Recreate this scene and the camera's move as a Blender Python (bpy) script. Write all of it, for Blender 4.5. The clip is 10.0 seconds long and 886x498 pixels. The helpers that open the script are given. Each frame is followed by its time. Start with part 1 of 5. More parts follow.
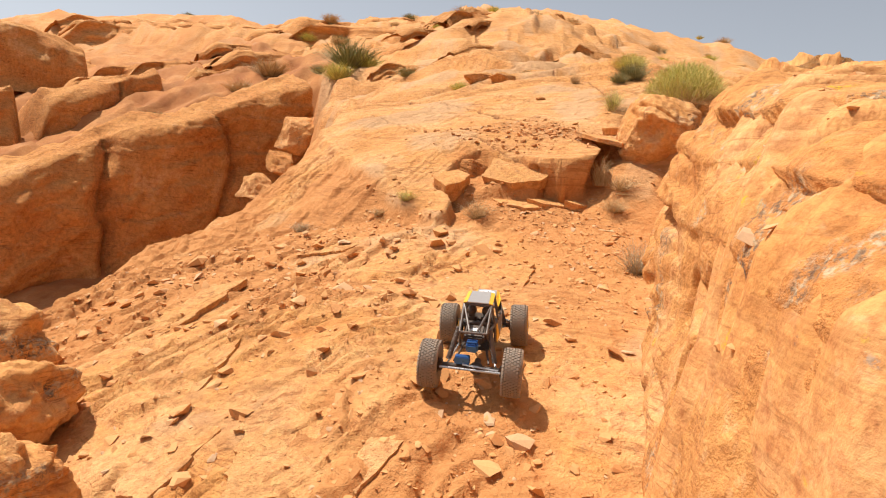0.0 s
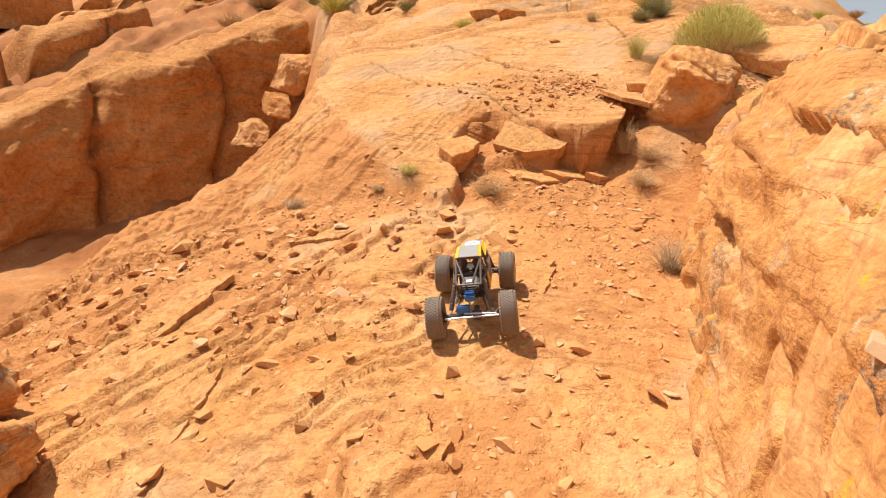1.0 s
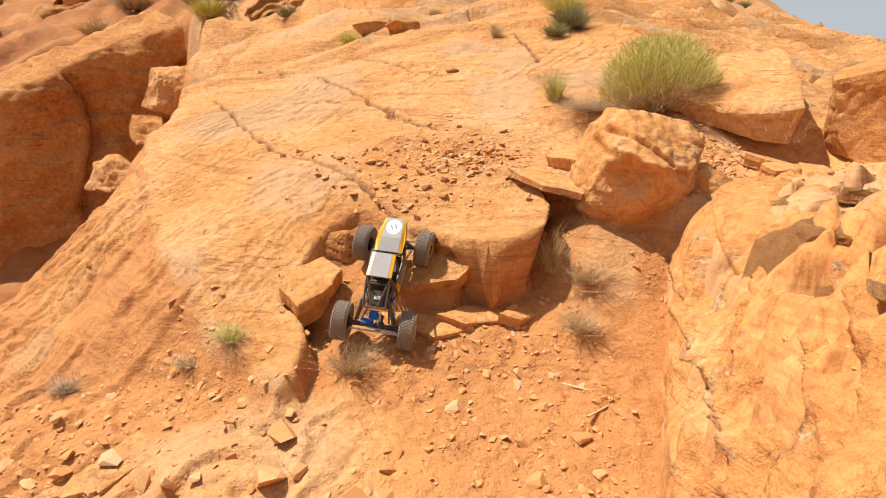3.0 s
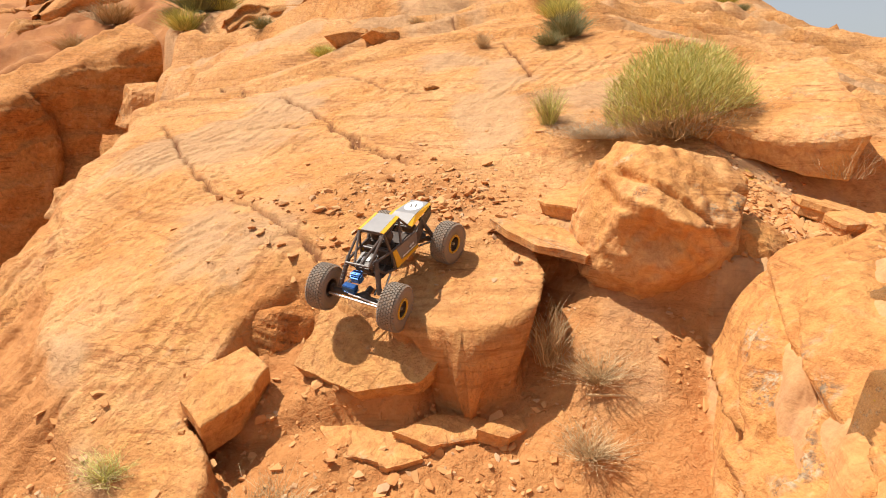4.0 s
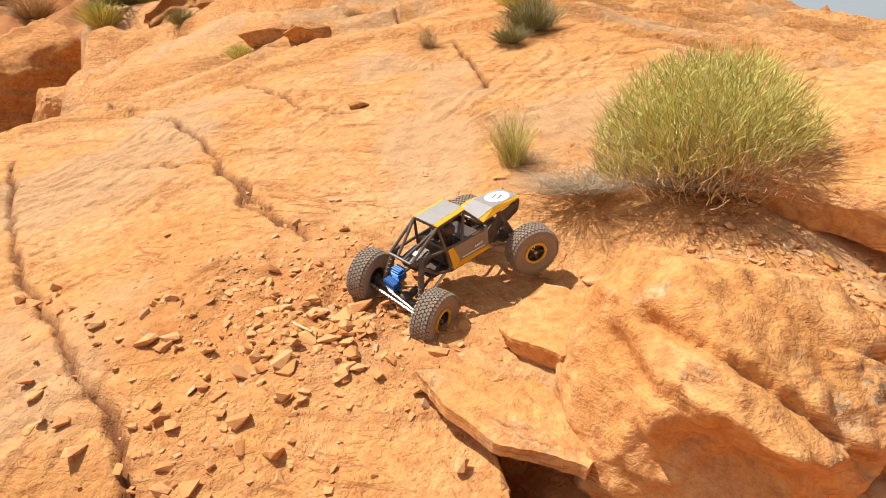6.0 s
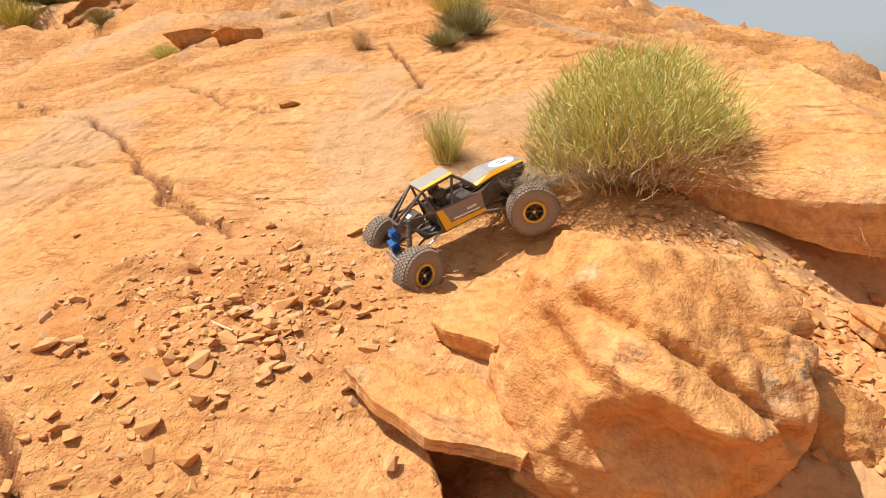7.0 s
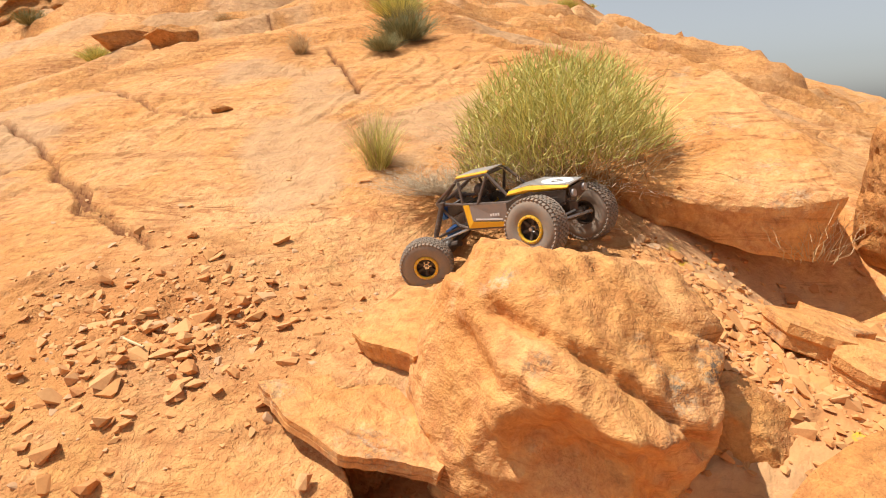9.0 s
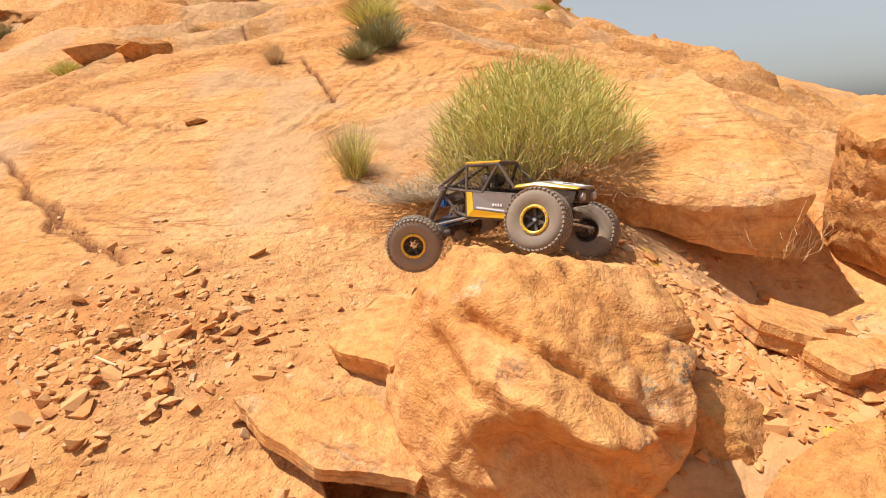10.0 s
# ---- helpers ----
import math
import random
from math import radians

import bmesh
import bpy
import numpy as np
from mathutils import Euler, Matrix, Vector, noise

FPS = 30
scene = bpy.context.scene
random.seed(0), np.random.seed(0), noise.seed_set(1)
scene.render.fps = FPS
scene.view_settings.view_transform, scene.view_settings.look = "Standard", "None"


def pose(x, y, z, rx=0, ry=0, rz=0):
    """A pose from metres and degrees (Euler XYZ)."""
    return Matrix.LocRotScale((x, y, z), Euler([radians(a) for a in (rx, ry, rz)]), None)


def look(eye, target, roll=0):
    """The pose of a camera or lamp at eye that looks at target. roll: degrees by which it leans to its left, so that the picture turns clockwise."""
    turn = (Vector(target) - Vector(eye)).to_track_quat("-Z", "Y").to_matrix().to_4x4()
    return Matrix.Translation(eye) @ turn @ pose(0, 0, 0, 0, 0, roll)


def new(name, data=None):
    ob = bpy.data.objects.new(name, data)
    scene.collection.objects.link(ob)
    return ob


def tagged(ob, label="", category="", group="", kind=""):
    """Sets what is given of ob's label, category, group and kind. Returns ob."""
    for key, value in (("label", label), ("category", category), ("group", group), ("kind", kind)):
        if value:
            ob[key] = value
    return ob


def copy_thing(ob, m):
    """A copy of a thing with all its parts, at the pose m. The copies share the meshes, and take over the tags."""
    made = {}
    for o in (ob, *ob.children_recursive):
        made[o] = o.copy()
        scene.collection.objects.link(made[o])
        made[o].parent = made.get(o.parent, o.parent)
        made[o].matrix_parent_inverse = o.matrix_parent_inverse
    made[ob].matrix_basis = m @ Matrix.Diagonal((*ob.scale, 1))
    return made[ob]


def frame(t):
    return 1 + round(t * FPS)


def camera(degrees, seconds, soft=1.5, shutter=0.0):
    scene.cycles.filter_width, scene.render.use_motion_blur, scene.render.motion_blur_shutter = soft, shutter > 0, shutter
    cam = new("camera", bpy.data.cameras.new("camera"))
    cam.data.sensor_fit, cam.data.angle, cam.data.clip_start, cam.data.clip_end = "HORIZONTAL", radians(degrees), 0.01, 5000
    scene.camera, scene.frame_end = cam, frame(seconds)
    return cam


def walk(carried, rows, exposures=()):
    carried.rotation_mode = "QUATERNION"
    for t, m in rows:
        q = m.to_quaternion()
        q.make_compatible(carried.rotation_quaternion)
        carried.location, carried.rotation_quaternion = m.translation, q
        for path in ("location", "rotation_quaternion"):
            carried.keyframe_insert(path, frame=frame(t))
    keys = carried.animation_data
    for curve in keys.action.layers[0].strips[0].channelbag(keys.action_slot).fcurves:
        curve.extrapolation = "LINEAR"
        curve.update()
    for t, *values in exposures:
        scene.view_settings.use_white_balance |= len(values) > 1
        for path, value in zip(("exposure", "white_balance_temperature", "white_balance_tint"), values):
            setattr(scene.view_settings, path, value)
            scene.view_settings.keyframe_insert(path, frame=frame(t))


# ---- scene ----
cam = camera(72.2, 10.0, soft=1.1)
PATH = [
    (0, (-0.012, -0.022, 0.55), (0.029, 1.972, 0.407), 4.1),
    (0.5, (-0.056, 0.141, 0.703), (-0.018, 2.124, 0.445), 3.6),
    (1, (-0.028, 0.304, 0.763), (0.007, 2.269, 0.392), 3.2),
    (1.5, (0.029, 0.601, 0.888), (0.062, 2.544, 0.416), 1.8),
    (2, (0.114, 0.808, 1.107), (0.184, 2.741, 0.598), -0.0),
    (2.5, (0.192, 1.077, 1.148), (0.374, 3.012, 0.677), -0.5),
    (3, (0.26, 1.398, 1.239), (0.52, 3.335, 0.819), -0.3),
    (3.2, (0.296, 1.511, 1.263), (0.565, 3.454, 0.87), -0.8),
    (4.3, (0.458, 2.098, 1.366), (0.724, 4.039, 0.966), -1.5),
    (4.5, (0.458, 2.213, 1.399), (0.737, 4.152, 0.996), -1.8),
    (5, (0.518, 2.47, 1.45), (0.819, 4.405, 1.04), -2.2),
    (5.5, (0.619, 2.636, 1.491), (0.957, 4.562, 1.07), -2.6),
    (5.7, (0.674, 2.686, 1.5), (1.001, 4.608, 1.054), -3.0),
    (7, (0.724, 2.748, 1.443), (1.27, 4.627, 1.03), -2.4),
    (7.5, (0.739, 2.75, 1.448), (1.331, 4.618, 1.043), -2.4),
    (8, (0.764, 2.749, 1.449), (1.393, 4.607, 1.056), -2.1),
    (8.5, (0.778, 2.751, 1.444), (1.44, 4.597, 1.05), -2.1),
    (9, (0.787, 2.749, 1.442), (1.476, 4.583, 1.039), -2.3),
    (9.5, (0.792, 2.745, 1.441), (1.498, 4.573, 1.04), -2.6),
    (10, (0.804, 2.743, 1.446), (1.542, 4.561, 1.057), -3.7),
]
walk(cam, [(t, look(eye, target, roll)) for t, eye, target, roll in PATH])

# ---- light ----
SUN_ELEVATION, SUN_AZIMUTH = 64.0, 158.0     # degrees; azimuth counter-clockwise from +x, where the sun stands
world = bpy.data.worlds.new("sky")
scene.world = world
world.use_nodes = True
wn = world.node_tree.nodes
sky = wn.new("ShaderNodeTexSky")
sky.sky_type = "NISHITA"
sky.sun_disc = False
sky.sun_elevation = radians(SUN_ELEVATION)
sky.sun_rotation = radians(90 - SUN_AZIMUTH)
sky.dust_density = 1.6
sky.air_density = 1.0
wn["Background"].inputs["Strength"].default_value = 0.10
haze = wn.new("ShaderNodeHueSaturation")
haze.inputs["Saturation"].default_value = 0.36
world.node_tree.links.new(sky.outputs[0], haze.inputs["Color"])
world.node_tree.links.new(haze.outputs[0], wn["Background"].inputs["Color"])
sun_data = bpy.data.lights.new("sun", "SUN")
sun_data.energy = 4.9
sun_data.angle = radians(0.55)
sun_data.color = (1.0, 0.94, 0.84)
sun = new("sun", sun_data)
ce, se = math.cos(radians(SUN_ELEVATION)), math.sin(radians(SUN_ELEVATION))
toward = Vector((ce * math.cos(radians(SUN_AZIMUTH)), ce * math.sin(radians(SUN_AZIMUTH)), se))
sun.matrix_basis = look(toward * 40, (0, 0, 0))
scene.view_settings.exposure = 0.27

# ---- materials ----
class Nodes:
    """A small builder for node materials."""

    def __init__(self, name, rough=0.8, metal=0.0):
        self.mat = bpy.data.materials.new(name)
        self.mat.use_nodes = True
        self.tree = self.mat.node_tree
        self.bsdf = self.tree.nodes["Principled BSDF"]
        self.bsdf.inputs["Roughness"].default_value = rough
        self.bsdf.inputs["Metallic"].default_value = metal
        self.coord = None

    def add(self, kind, **values):
        node = self.tree.nodes.new(kind)
        for key, value in values.items():
            node.inputs[key].default_value = value
        return node

    def link(self, a, b):
        self.tree.links.new(a, b)

    def place(self, stretch=(1, 1, 1), turn=(0, 0, 0)):
        if self.coord is None:
            self.coord = self.tree.nodes.new("ShaderNodeTexCoord")
        m = self.tree.nodes.new("ShaderNodeMapping")
        m.inputs["Scale"].default_value = stretch
        m.inputs["Rotation"].default_value = turn
        self.link(self.coord.outputs["Object"], m.inputs["Vector"])
        return m.outputs[0]

    def noise(self, scale, detail=4.0, rough=0.6, stretch=(1, 1, 1), turn=(0, 0, 0), warp=0.0):
        n = self.add("ShaderNodeTexNoise", Scale=scale, Detail=detail, Roughness=rough, Distortion=warp)
        self.link(self.place(stretch, turn), n.inputs["Vector"])
        return n.outputs["Fac"]

    def ramp(self, fac, *stops):
        r = self.tree.nodes.new("ShaderNodeValToRGB")
        while len(r.color_ramp.elements) < len(stops):
            r.color_ramp.elements.new(0.5)
        for e, (p, c) in zip(r.color_ramp.elements, stops):
            e.position = p
            e.color = (*c, 1) if len(c) == 3 else c
        self.link(fac, r.inputs["Fac"])
        return r.outputs["Color"]

    def mix(self, fac, a, b, blend="MIX"):
        m = self.tree.nodes.new("ShaderNodeMix")
        m.data_type, m.blend_type = "RGBA", blend
        for value, socket in ((fac, m.inputs[0]), (a, m.inputs[6]), (b, m.inputs[7])):
            if isinstance(value, (int, float)):
                socket.default_value = value
            elif isinstance(value, tuple):
                socket.default_value = (*value, 1)
            else:
                self.link(value, socket)
        return m.outputs[2]

    def math(self, kind, a, b=0.0):
        m = self.tree.nodes.new("ShaderNodeMath")
        m.operation = kind
        for value, socket in ((a, m.inputs[0]), (b, m.inputs[1])):
            if isinstance(value, (int, float)):
                socket.default_value = value
            else:
                self.link(value, socket)
        return m.outputs[0]

    def attribute(self, name):
        a = self.tree.nodes.new("ShaderNodeAttribute")
        a.attribute_name = name
        return a.outputs["Fac"]

    def random(self):
        return self.tree.nodes.new("ShaderNodeObjectInfo").outputs["Random"]

    def island(self):
        return self.tree.nodes.new("ShaderNodeNewGeometry").outputs["Random Per Island"]

    def colour(self, value):
        if isinstance(value, tuple):
            self.bsdf.inputs["Base Color"].default_value = (*value, 1)
        else:
            self.link(value, self.bsdf.inputs["Base Color"])
        return self

    def rough(self, value):
        self.link(value, self.bsdf.inputs["Roughness"])
        return self

    def bump(self, height, strength=0.5, distance=0.01, calm=None):
        b = self.add("ShaderNodeBump", Strength=strength, Distance=distance)
        if calm is not None:
            self.link(self.math("MULTIPLY", calm, strength), b.inputs["Strength"])
        self.link(height, b.inputs["Height"])
        before = self.bsdf.inputs["Normal"]
        if before.is_linked:
            self.link(before.links[0].from_socket, b.inputs["Normal"])
        self.link(b.outputs[0], before)
        return self


SAND = (0.57, 0.268, 0.088)
PALE = (0.65, 0.345, 0.150)
RED = (0.48, 0.19, 0.055)
GREY = (0.36, 0.23, 0.14)


def sandstone(name, pale=0.5, strata=(1, 1, 6), lichen=0.0, sandy=False, fine=1.0, relief=1.0, golden=False):
    """Orange desert sandstone: broad tone patches, thin bedding, grain, rusty and grey stains."""
    n = Nodes(name, rough=0.9)
    n.bsdf.inputs["Specular IOR Level"].default_value = 0.2
    broad = n.noise(2.3 * fine, 5, 0.62, warp=0.4)
    tone = n.ramp(broad, (0.30, RED), (0.30 + 0.18 * (1.2 - pale), SAND), (0.66, PALE))
    bands = n.noise(5.5 * fine, 4, 0.6, stretch=strata, turn=(0.25, 0.1, 0.5), warp=0.6)
    tone = n.mix(n.ramp(bands, (0.5, (0, 0, 0)), (0.62, (0.55, 0.55, 0.55))), tone, (0.60, 0.27, 0.095))
    # thin dark bedding lines and hairline cracks
    beds = n.noise(2.6 * fine, 5, 0.55, stretch=(0.7, 0.7, 11), turn=(0.16, 0.1, 0.4), warp=0.5)
    line = n.ramp(beds, (0.475, (0, 0, 0)), (0.5, (0.75, 0.75, 0.75)), (0.515, (0, 0, 0)))
    broken = n.ramp(n.noise(5 * fine, 4, 0.6), (0.48, (0, 0, 0)), (0.59, (1, 1, 1)))
    line = n.math("MULTIPLY", line, broken)
    tone = n.mix(line, tone, (0.26, 0.085, 0.025))
    mottle = n.noise(34 * fine, 5, 0.75, warp=0.5)
    tone = n.mix(0.95, tone, n.ramp(mottle, (0.3, (0.30, 0.30, 0.30)), (0.5, (0.52, 0.52, 0.52)), (0.70, (0.68, 0.68, 0.68))), "OVERLAY")
    grain = n.noise(260 * fine, 3, 0.7)
    tone = n.mix(0.5, tone, n.ramp(grain, (0.3, (0.42, 0.40, 0.38)), (0.7, (0.62, 0.60, 0.58))), "OVERLAY")
    spots = n.noise(21 * fine, 3, 0.65, warp=0.3)
    tone = n.mix(n.ramp(spots, (0.60, (0, 0, 0)), (0.72, (0.4, 0.4, 0.4))), tone, (0.70, 0.43, 0.22))
    rust = n.noise(9 * fine, 5, 0.7, warp=0.8)
    tone = n.mix(n.ramp(rust, (0.60, (0, 0, 0)), (0.70, (0.45, 0.45, 0.45))), tone, (0.37, 0.125, 0.04))
    if lichen:
        where = n.noise(6.5, 2, 0.5)
        flecks = n.noise(70, 5, 0.8)
        fac = n.math("MULTIPLY", n.ramp(where, (0.58, (0, 0, 0)), (0.66, (1, 1, 1))), n.ramp(flecks, (0.46, (0, 0, 0)), (0.56, (lichen,) * 3)))
        tone = n.mix(fac, tone, n.ramp(n.noise(38, 2), (0.42, (0.10, 0.085, 0.07)), (0.5, (0.30, 0.24, 0.16)), (0.6, (0.55, 0.45, 0.30))))
    if golden:
        fac = n.math("MULTIPLY", n.ramp(n.noise(8, 2, 0.5), (0.70, (0, 0, 0)), (0.73, (1, 1, 1))), n.ramp(n.noise(80, 4, 0.8), (0.46, (0, 0, 0)), (0.54, (0.9, 0.9, 0.9))))
        tone = n.mix(fac, tone, (0.60, 0.38, 0.02))
    if sandy:
        tone = n.mix(n.attribute("sand"), tone, n.ramp(n.noise(48, 4, 0.7), (0.3, (0.50, 0.205, 0.065)), (0.7, (0.60, 0.275, 0.10))))
        wide = n.noise(0.5, 6, 0.6, stretch=(0.6, 0.6, 8), turn=(0.12, 0.1, 0.5), warp=0.6)
        tone = n.mix(n.ramp(wide, (0.48, (0, 0, 0)), (0.50, (0.4, 0.4, 0.4)), (0.52, (0, 0, 0))), tone, (0.30, 0.11, 0.035))
        tone = n.mix(n.ramp(n.noise(0.35, 5, 0.65, warp=0.5), (0.55, (0, 0, 0)), (0.72, (0.45, 0.45, 0.45))), tone, RED)
        n.bump(n.noise(1.1, 7, 0.62, warp=0.4), 0.5, 0.12)
        tone = n.mix(n.attribute("grey"), tone, n.ramp(n.noise(18, 5, 0.7), (0.35, (0.44, 0.27, 0.15)), (0.65, (0.60, 0.385, 0.215))))
        # shade of the canyon and benches beyond, put into the colour as darker red
        canyon_shade = n.math("MULTIPLY", n.attribute("canyon_shade"), n.ramp(n.noise(0.9, 5, 0.65, stretch=(1, 1, 0.4), warp=0.6), (0.3, (0.35, 0.35, 0.35)), (0.62, (0.95, 0.95, 0.95))))
        tone = n.mix(canyon_shade, tone, n.ramp(n.noise(2.5, 5, 0.7), (0.3, (0.27, 0.09, 0.03)), (0.7, (0.44, 0.175, 0.06))))
        wall = n.attribute("wall")
        spots = n.math("MULTIPLY", wall, n.ramp(n.noise(11, 2, 0.5), (0.66, (0, 0, 0)), (0.69, (1, 1, 1))))
        spots = n.math("MULTIPLY", spots, n.ramp(n.noise(90, 4, 0.8), (0.45, (0, 0, 0)), (0.55, (0.9, 0.9, 0.9))))
        tone = n.mix(spots, tone, n.ramp(n.noise(4.5, 1), (0.42, (0.62, 0.40, 0.02)), (0.5, (0.40, 0.34, 0.26)), (0.58, (0.12, 0.10, 0.09))))
        tone = n.mix(n.attribute("crack"), tone, (0.20, 0.075, 0.03))
    n.colour(tone)
    calm = n.math("SUBTRACT", 1.0, n.math("MULTIPLY", wall, 0.75)) if sandy else None
    n.bump(line, -1.0, 0.016 / fine)
    n.bump(n.noise(16 * fine, 6, 0.65, warp=0.3), 0.75 * relief, 0.03 / fine, calm)
    n.bump(n.noise(7 * fine, 5, 0.62, stretch=(1, 1, 4), turn=(0.3, 0.15, 0.5), warp=0.8), 0.32 * relief, 0.02 / fine, calm)
    n.bump(n.noise(60 * fine, 4, 0.75), 0.85 * relief, 0.011 / fine, calm)
    n.bump(n.noise(240 * fine, 3, 0.7), 0.22, 0.002)
    return n.mat


def plain(name, colour, rough=0.6, metal=0.0, dust=0.0, grain=0.0):
    """One paint, plastic or metal, with patchy gloss and a film of orange dust."""
    n = Nodes(name, rough, metal)
    tone = n.mix(n.ramp(n.noise(90, 4), (0.35, (0, 0, 0)), (0.7, (0.25, 0.25, 0.25))), colour, tuple(min(1.0, c * 1.35 + 0.01) for c in colour))
    if dust:
        tone = n.mix(n.ramp(n.noise(45, 5, 0.7), (0.35, (dust * 0.3,) * 3), (0.65, (dust,) * 3)), tone, (0.40, 0.23, 0.12))
    n.colour(tone)
    n.rough(n.ramp(n.noise(60, 3), (0.3, (rough * 0.85,) * 3), (0.7, (min(1.0, rough * 1.2),) * 3)))
    if grain:
        n.bump(n.noise(700, 2), grain, 0.0006)
    return n.mat


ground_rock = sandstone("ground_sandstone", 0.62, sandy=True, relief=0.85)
boulder_rock = sandstone("boulder_sandstone", 0.3, lichen=0.9, relief=0.6)
ledge_rock = sandstone("ledge_sandstone", 0.6, lichen=0.5, relief=0.6)
red_rock = sandstone("red_sandstone", 0.0)
far_rock = sandstone("canyon_sandstone", 0.35, strata=(1, 1, 9), fine=0.3)

# ---- ground ----
def lattice(ix, iy, seed):
    h = (ix.astype(np.int64) * 374761393 + iy.astype(np.int64) * 668265263 + seed * 974634777) & 0xFFFFFFFF
    h = ((h ^ (h >> 13)) * 1274126177) & 0xFFFFFFFF
    return ((h ^ (h >> 16)) & 0xFFFF) / 32767.5 - 1.0


def vnoise(x, y, seed=0):
    """Smooth noise from -1 to 1 over arrays."""
    ix, iy = np.floor(x), np.floor(y)
    fx, fy = x - ix, y - iy
    fx, fy = fx * fx * fx * (fx * (fx * 6 - 15) + 10), fy * fy * fy * (fy * (fy * 6 - 15) + 10)
    a, b = lattice(ix, iy, seed), lattice(ix + 1, iy, seed)
    c, d = lattice(ix, iy + 1, seed), lattice(ix + 1, iy + 1, seed)
    return (a + (b - a) * fx) * (1 - fy) + (c + (d - c) * fx) * fy


def fbm(x, y, octaves=4, seed=0, gain=0.5):
    total, amp = 0.0, 1.0
    for o in range(octaves):
        total = total + amp * vnoise(x + 17.3 * o, y - 9.1 * o, seed + o)
        x, y, amp = x * 2.03, y * 2.03, amp * gain
    return total


def step(a, b, v):
    t = np.clip((v - a) / (b - a), 0, 1)
    return t * t * (3 - 2 * t)


def inside(x, y, outline):
    """Distance to a closed outline, positive inside."""
    best, odd = np.full(np.shape(x), 1e9), np.zeros(np.shape(x), bool)
    for (ax, ay), (bx, by) in zip(outline, outline[1:] + outline[:1]):
        ex, ey = bx - ax, by - ay
        t = np.clip(((x - ax) * ex + (y - ay) * ey) / (ex * ex + ey * ey), 0, 1)
        best = np.minimum(best, np.hypot(x - ax - t * ex, y - ay - t * ey))
        odd ^= ((ay > y) != (by > y)) & (x < (y - ay) * ex / (ey if ey else 1e-9) + ax)
    return np.where(odd, best, -best)


def along(x, y, line):
    """Distance to an open line."""
    best = np.full(np.shape(x), 1e9)
    for (ax, ay), (bx, by) in zip(line, line[1:]):
        ex, ey = bx - ax, by - ay
        t = np.clip(((x - ax) * ex + (y - ay) * ey) / (ex * ex + ey * ey), 0, 1)
        best = np.minimum(best, np.hypot(x - ax - t * ex, y - ay - t * ey))
    return best


SLAB = [(-0.53, 3.89), (-0.25, 3.34), (0.0, 3.04), (0.06, 3.08), (0.08, 3.20), (0.0, 3.40), (0.11, 3.60), (0.24, 3.68), (0.36, 3.62), (0.54, 3.44), (0.69, 3.33),
        (0.81, 3.35), (0.87, 3.48), (0.87, 3.74), (1.02, 3.66), (1.16, 3.53), (1.34, 3.33), (1.55, 3.2), (1.9, 2.95), (60, 2.4), (60, 600), (-40, 600), (-6, 30), (-0.95, 5.0)]
SHELF = [(0.02, 3.46), (0.14, 3.38), (0.28, 3.38), (0.40, 3.34), (0.55, 3.33), (0.60, 3.38), (0.5, 3.6), (0.3, 3.72), (0.05, 3.62)]
RIM = [(-2.6, -9), (-2.2, -2), (-1.97, 2.3), (-1.91, 2.86), (-1.84, 3.28), (-1.71, 3.94), (-1.45, 4.61), (-1.30, 5.4), (-1.12, 6.1), (-1.08, 6.8), (-1.35, 8.0), (-1.75, 10.0), (-2.25, 12.0), (-2.6, 14.2),
       (-3.5, 14.4), (-5.0, 13.5), (-5.9, 12.7), (-7.1, 11.7), (-8.2, 10.6), (-10.6, 8.1), (-13.6, 3.7), (-15, -9)]
CRACKS = [[(-0.74, 5.9), (-0.2, 4.64), (0.15, 4.01), (0.33, 3.70), (0.52, 3.43)], [(-0.65, 7.0), (-0.1, 6.0), (0.17, 5.53), (0.45, 4.68), (0.64, 4.33)],
          [(0.3, 6.3), (0.62, 5.5), (0.75, 5.35), (0.86, 5.3)], [(1.2, 7.6), (1.32, 6.6), (1.42, 5.9), (1.38, 5.2)], [(1.75, 5.2), (2.3, 4.9), (3.0, 4.95), (3.9, 5.0)],
          [(0.52, 4.6), (0.30, 5.1), (-0.05, 5.35)]]
# ledges across the rock wall: crest line, height of the riser, how far its bench runs back
WALL_LEDGES = [([(0.42, 1.30), (0.53, 1.10), (0.62, 0.97), (0.80, 0.86), (1.3, 0.78), (2.5, 0.7)], 0.085, 0.45), ([(0.62, 1.55), (0.70, 1.38), (0.85, 1.30), (1.1, 1.22), (1.6, 1.15), (2.6, 1.0)], 0.05, 0.35),
               ([(0.74, 1.86), (0.86, 1.72), (1.1, 1.64), (1.5, 1.62), (2.6, 1.5)], 0.045, 0.3), ([(0.80, 2.2), (1.0, 2.02), (1.25, 1.95), (1.7, 2.0), (2.6, 1.9)], 0.06, 0.3), ([(0.95, 2.5), (1.15, 2.36), (1.5, 2.40), (2.2, 2.5), (3.0, 2.5)], 0.07, 0.35),
               ([(1.1, 2.85), (1.3, 2.72), (1.7, 2.78), (2.4, 2.9), (3.2, 2.9)], 0.05, 0.3)]


def wall_foot(y):
    return np.interp(y, [-8, -1, 0, 0.5, 0.9, 1.19, 1.46, 1.87, 2.44, 2.9, 3.25, 3.6], [2.5, 0.75, 0.46, 0.42, 0.43, 0.49, 0.57, 0.72, 0.93, 1.12, 1.30, 1.7])


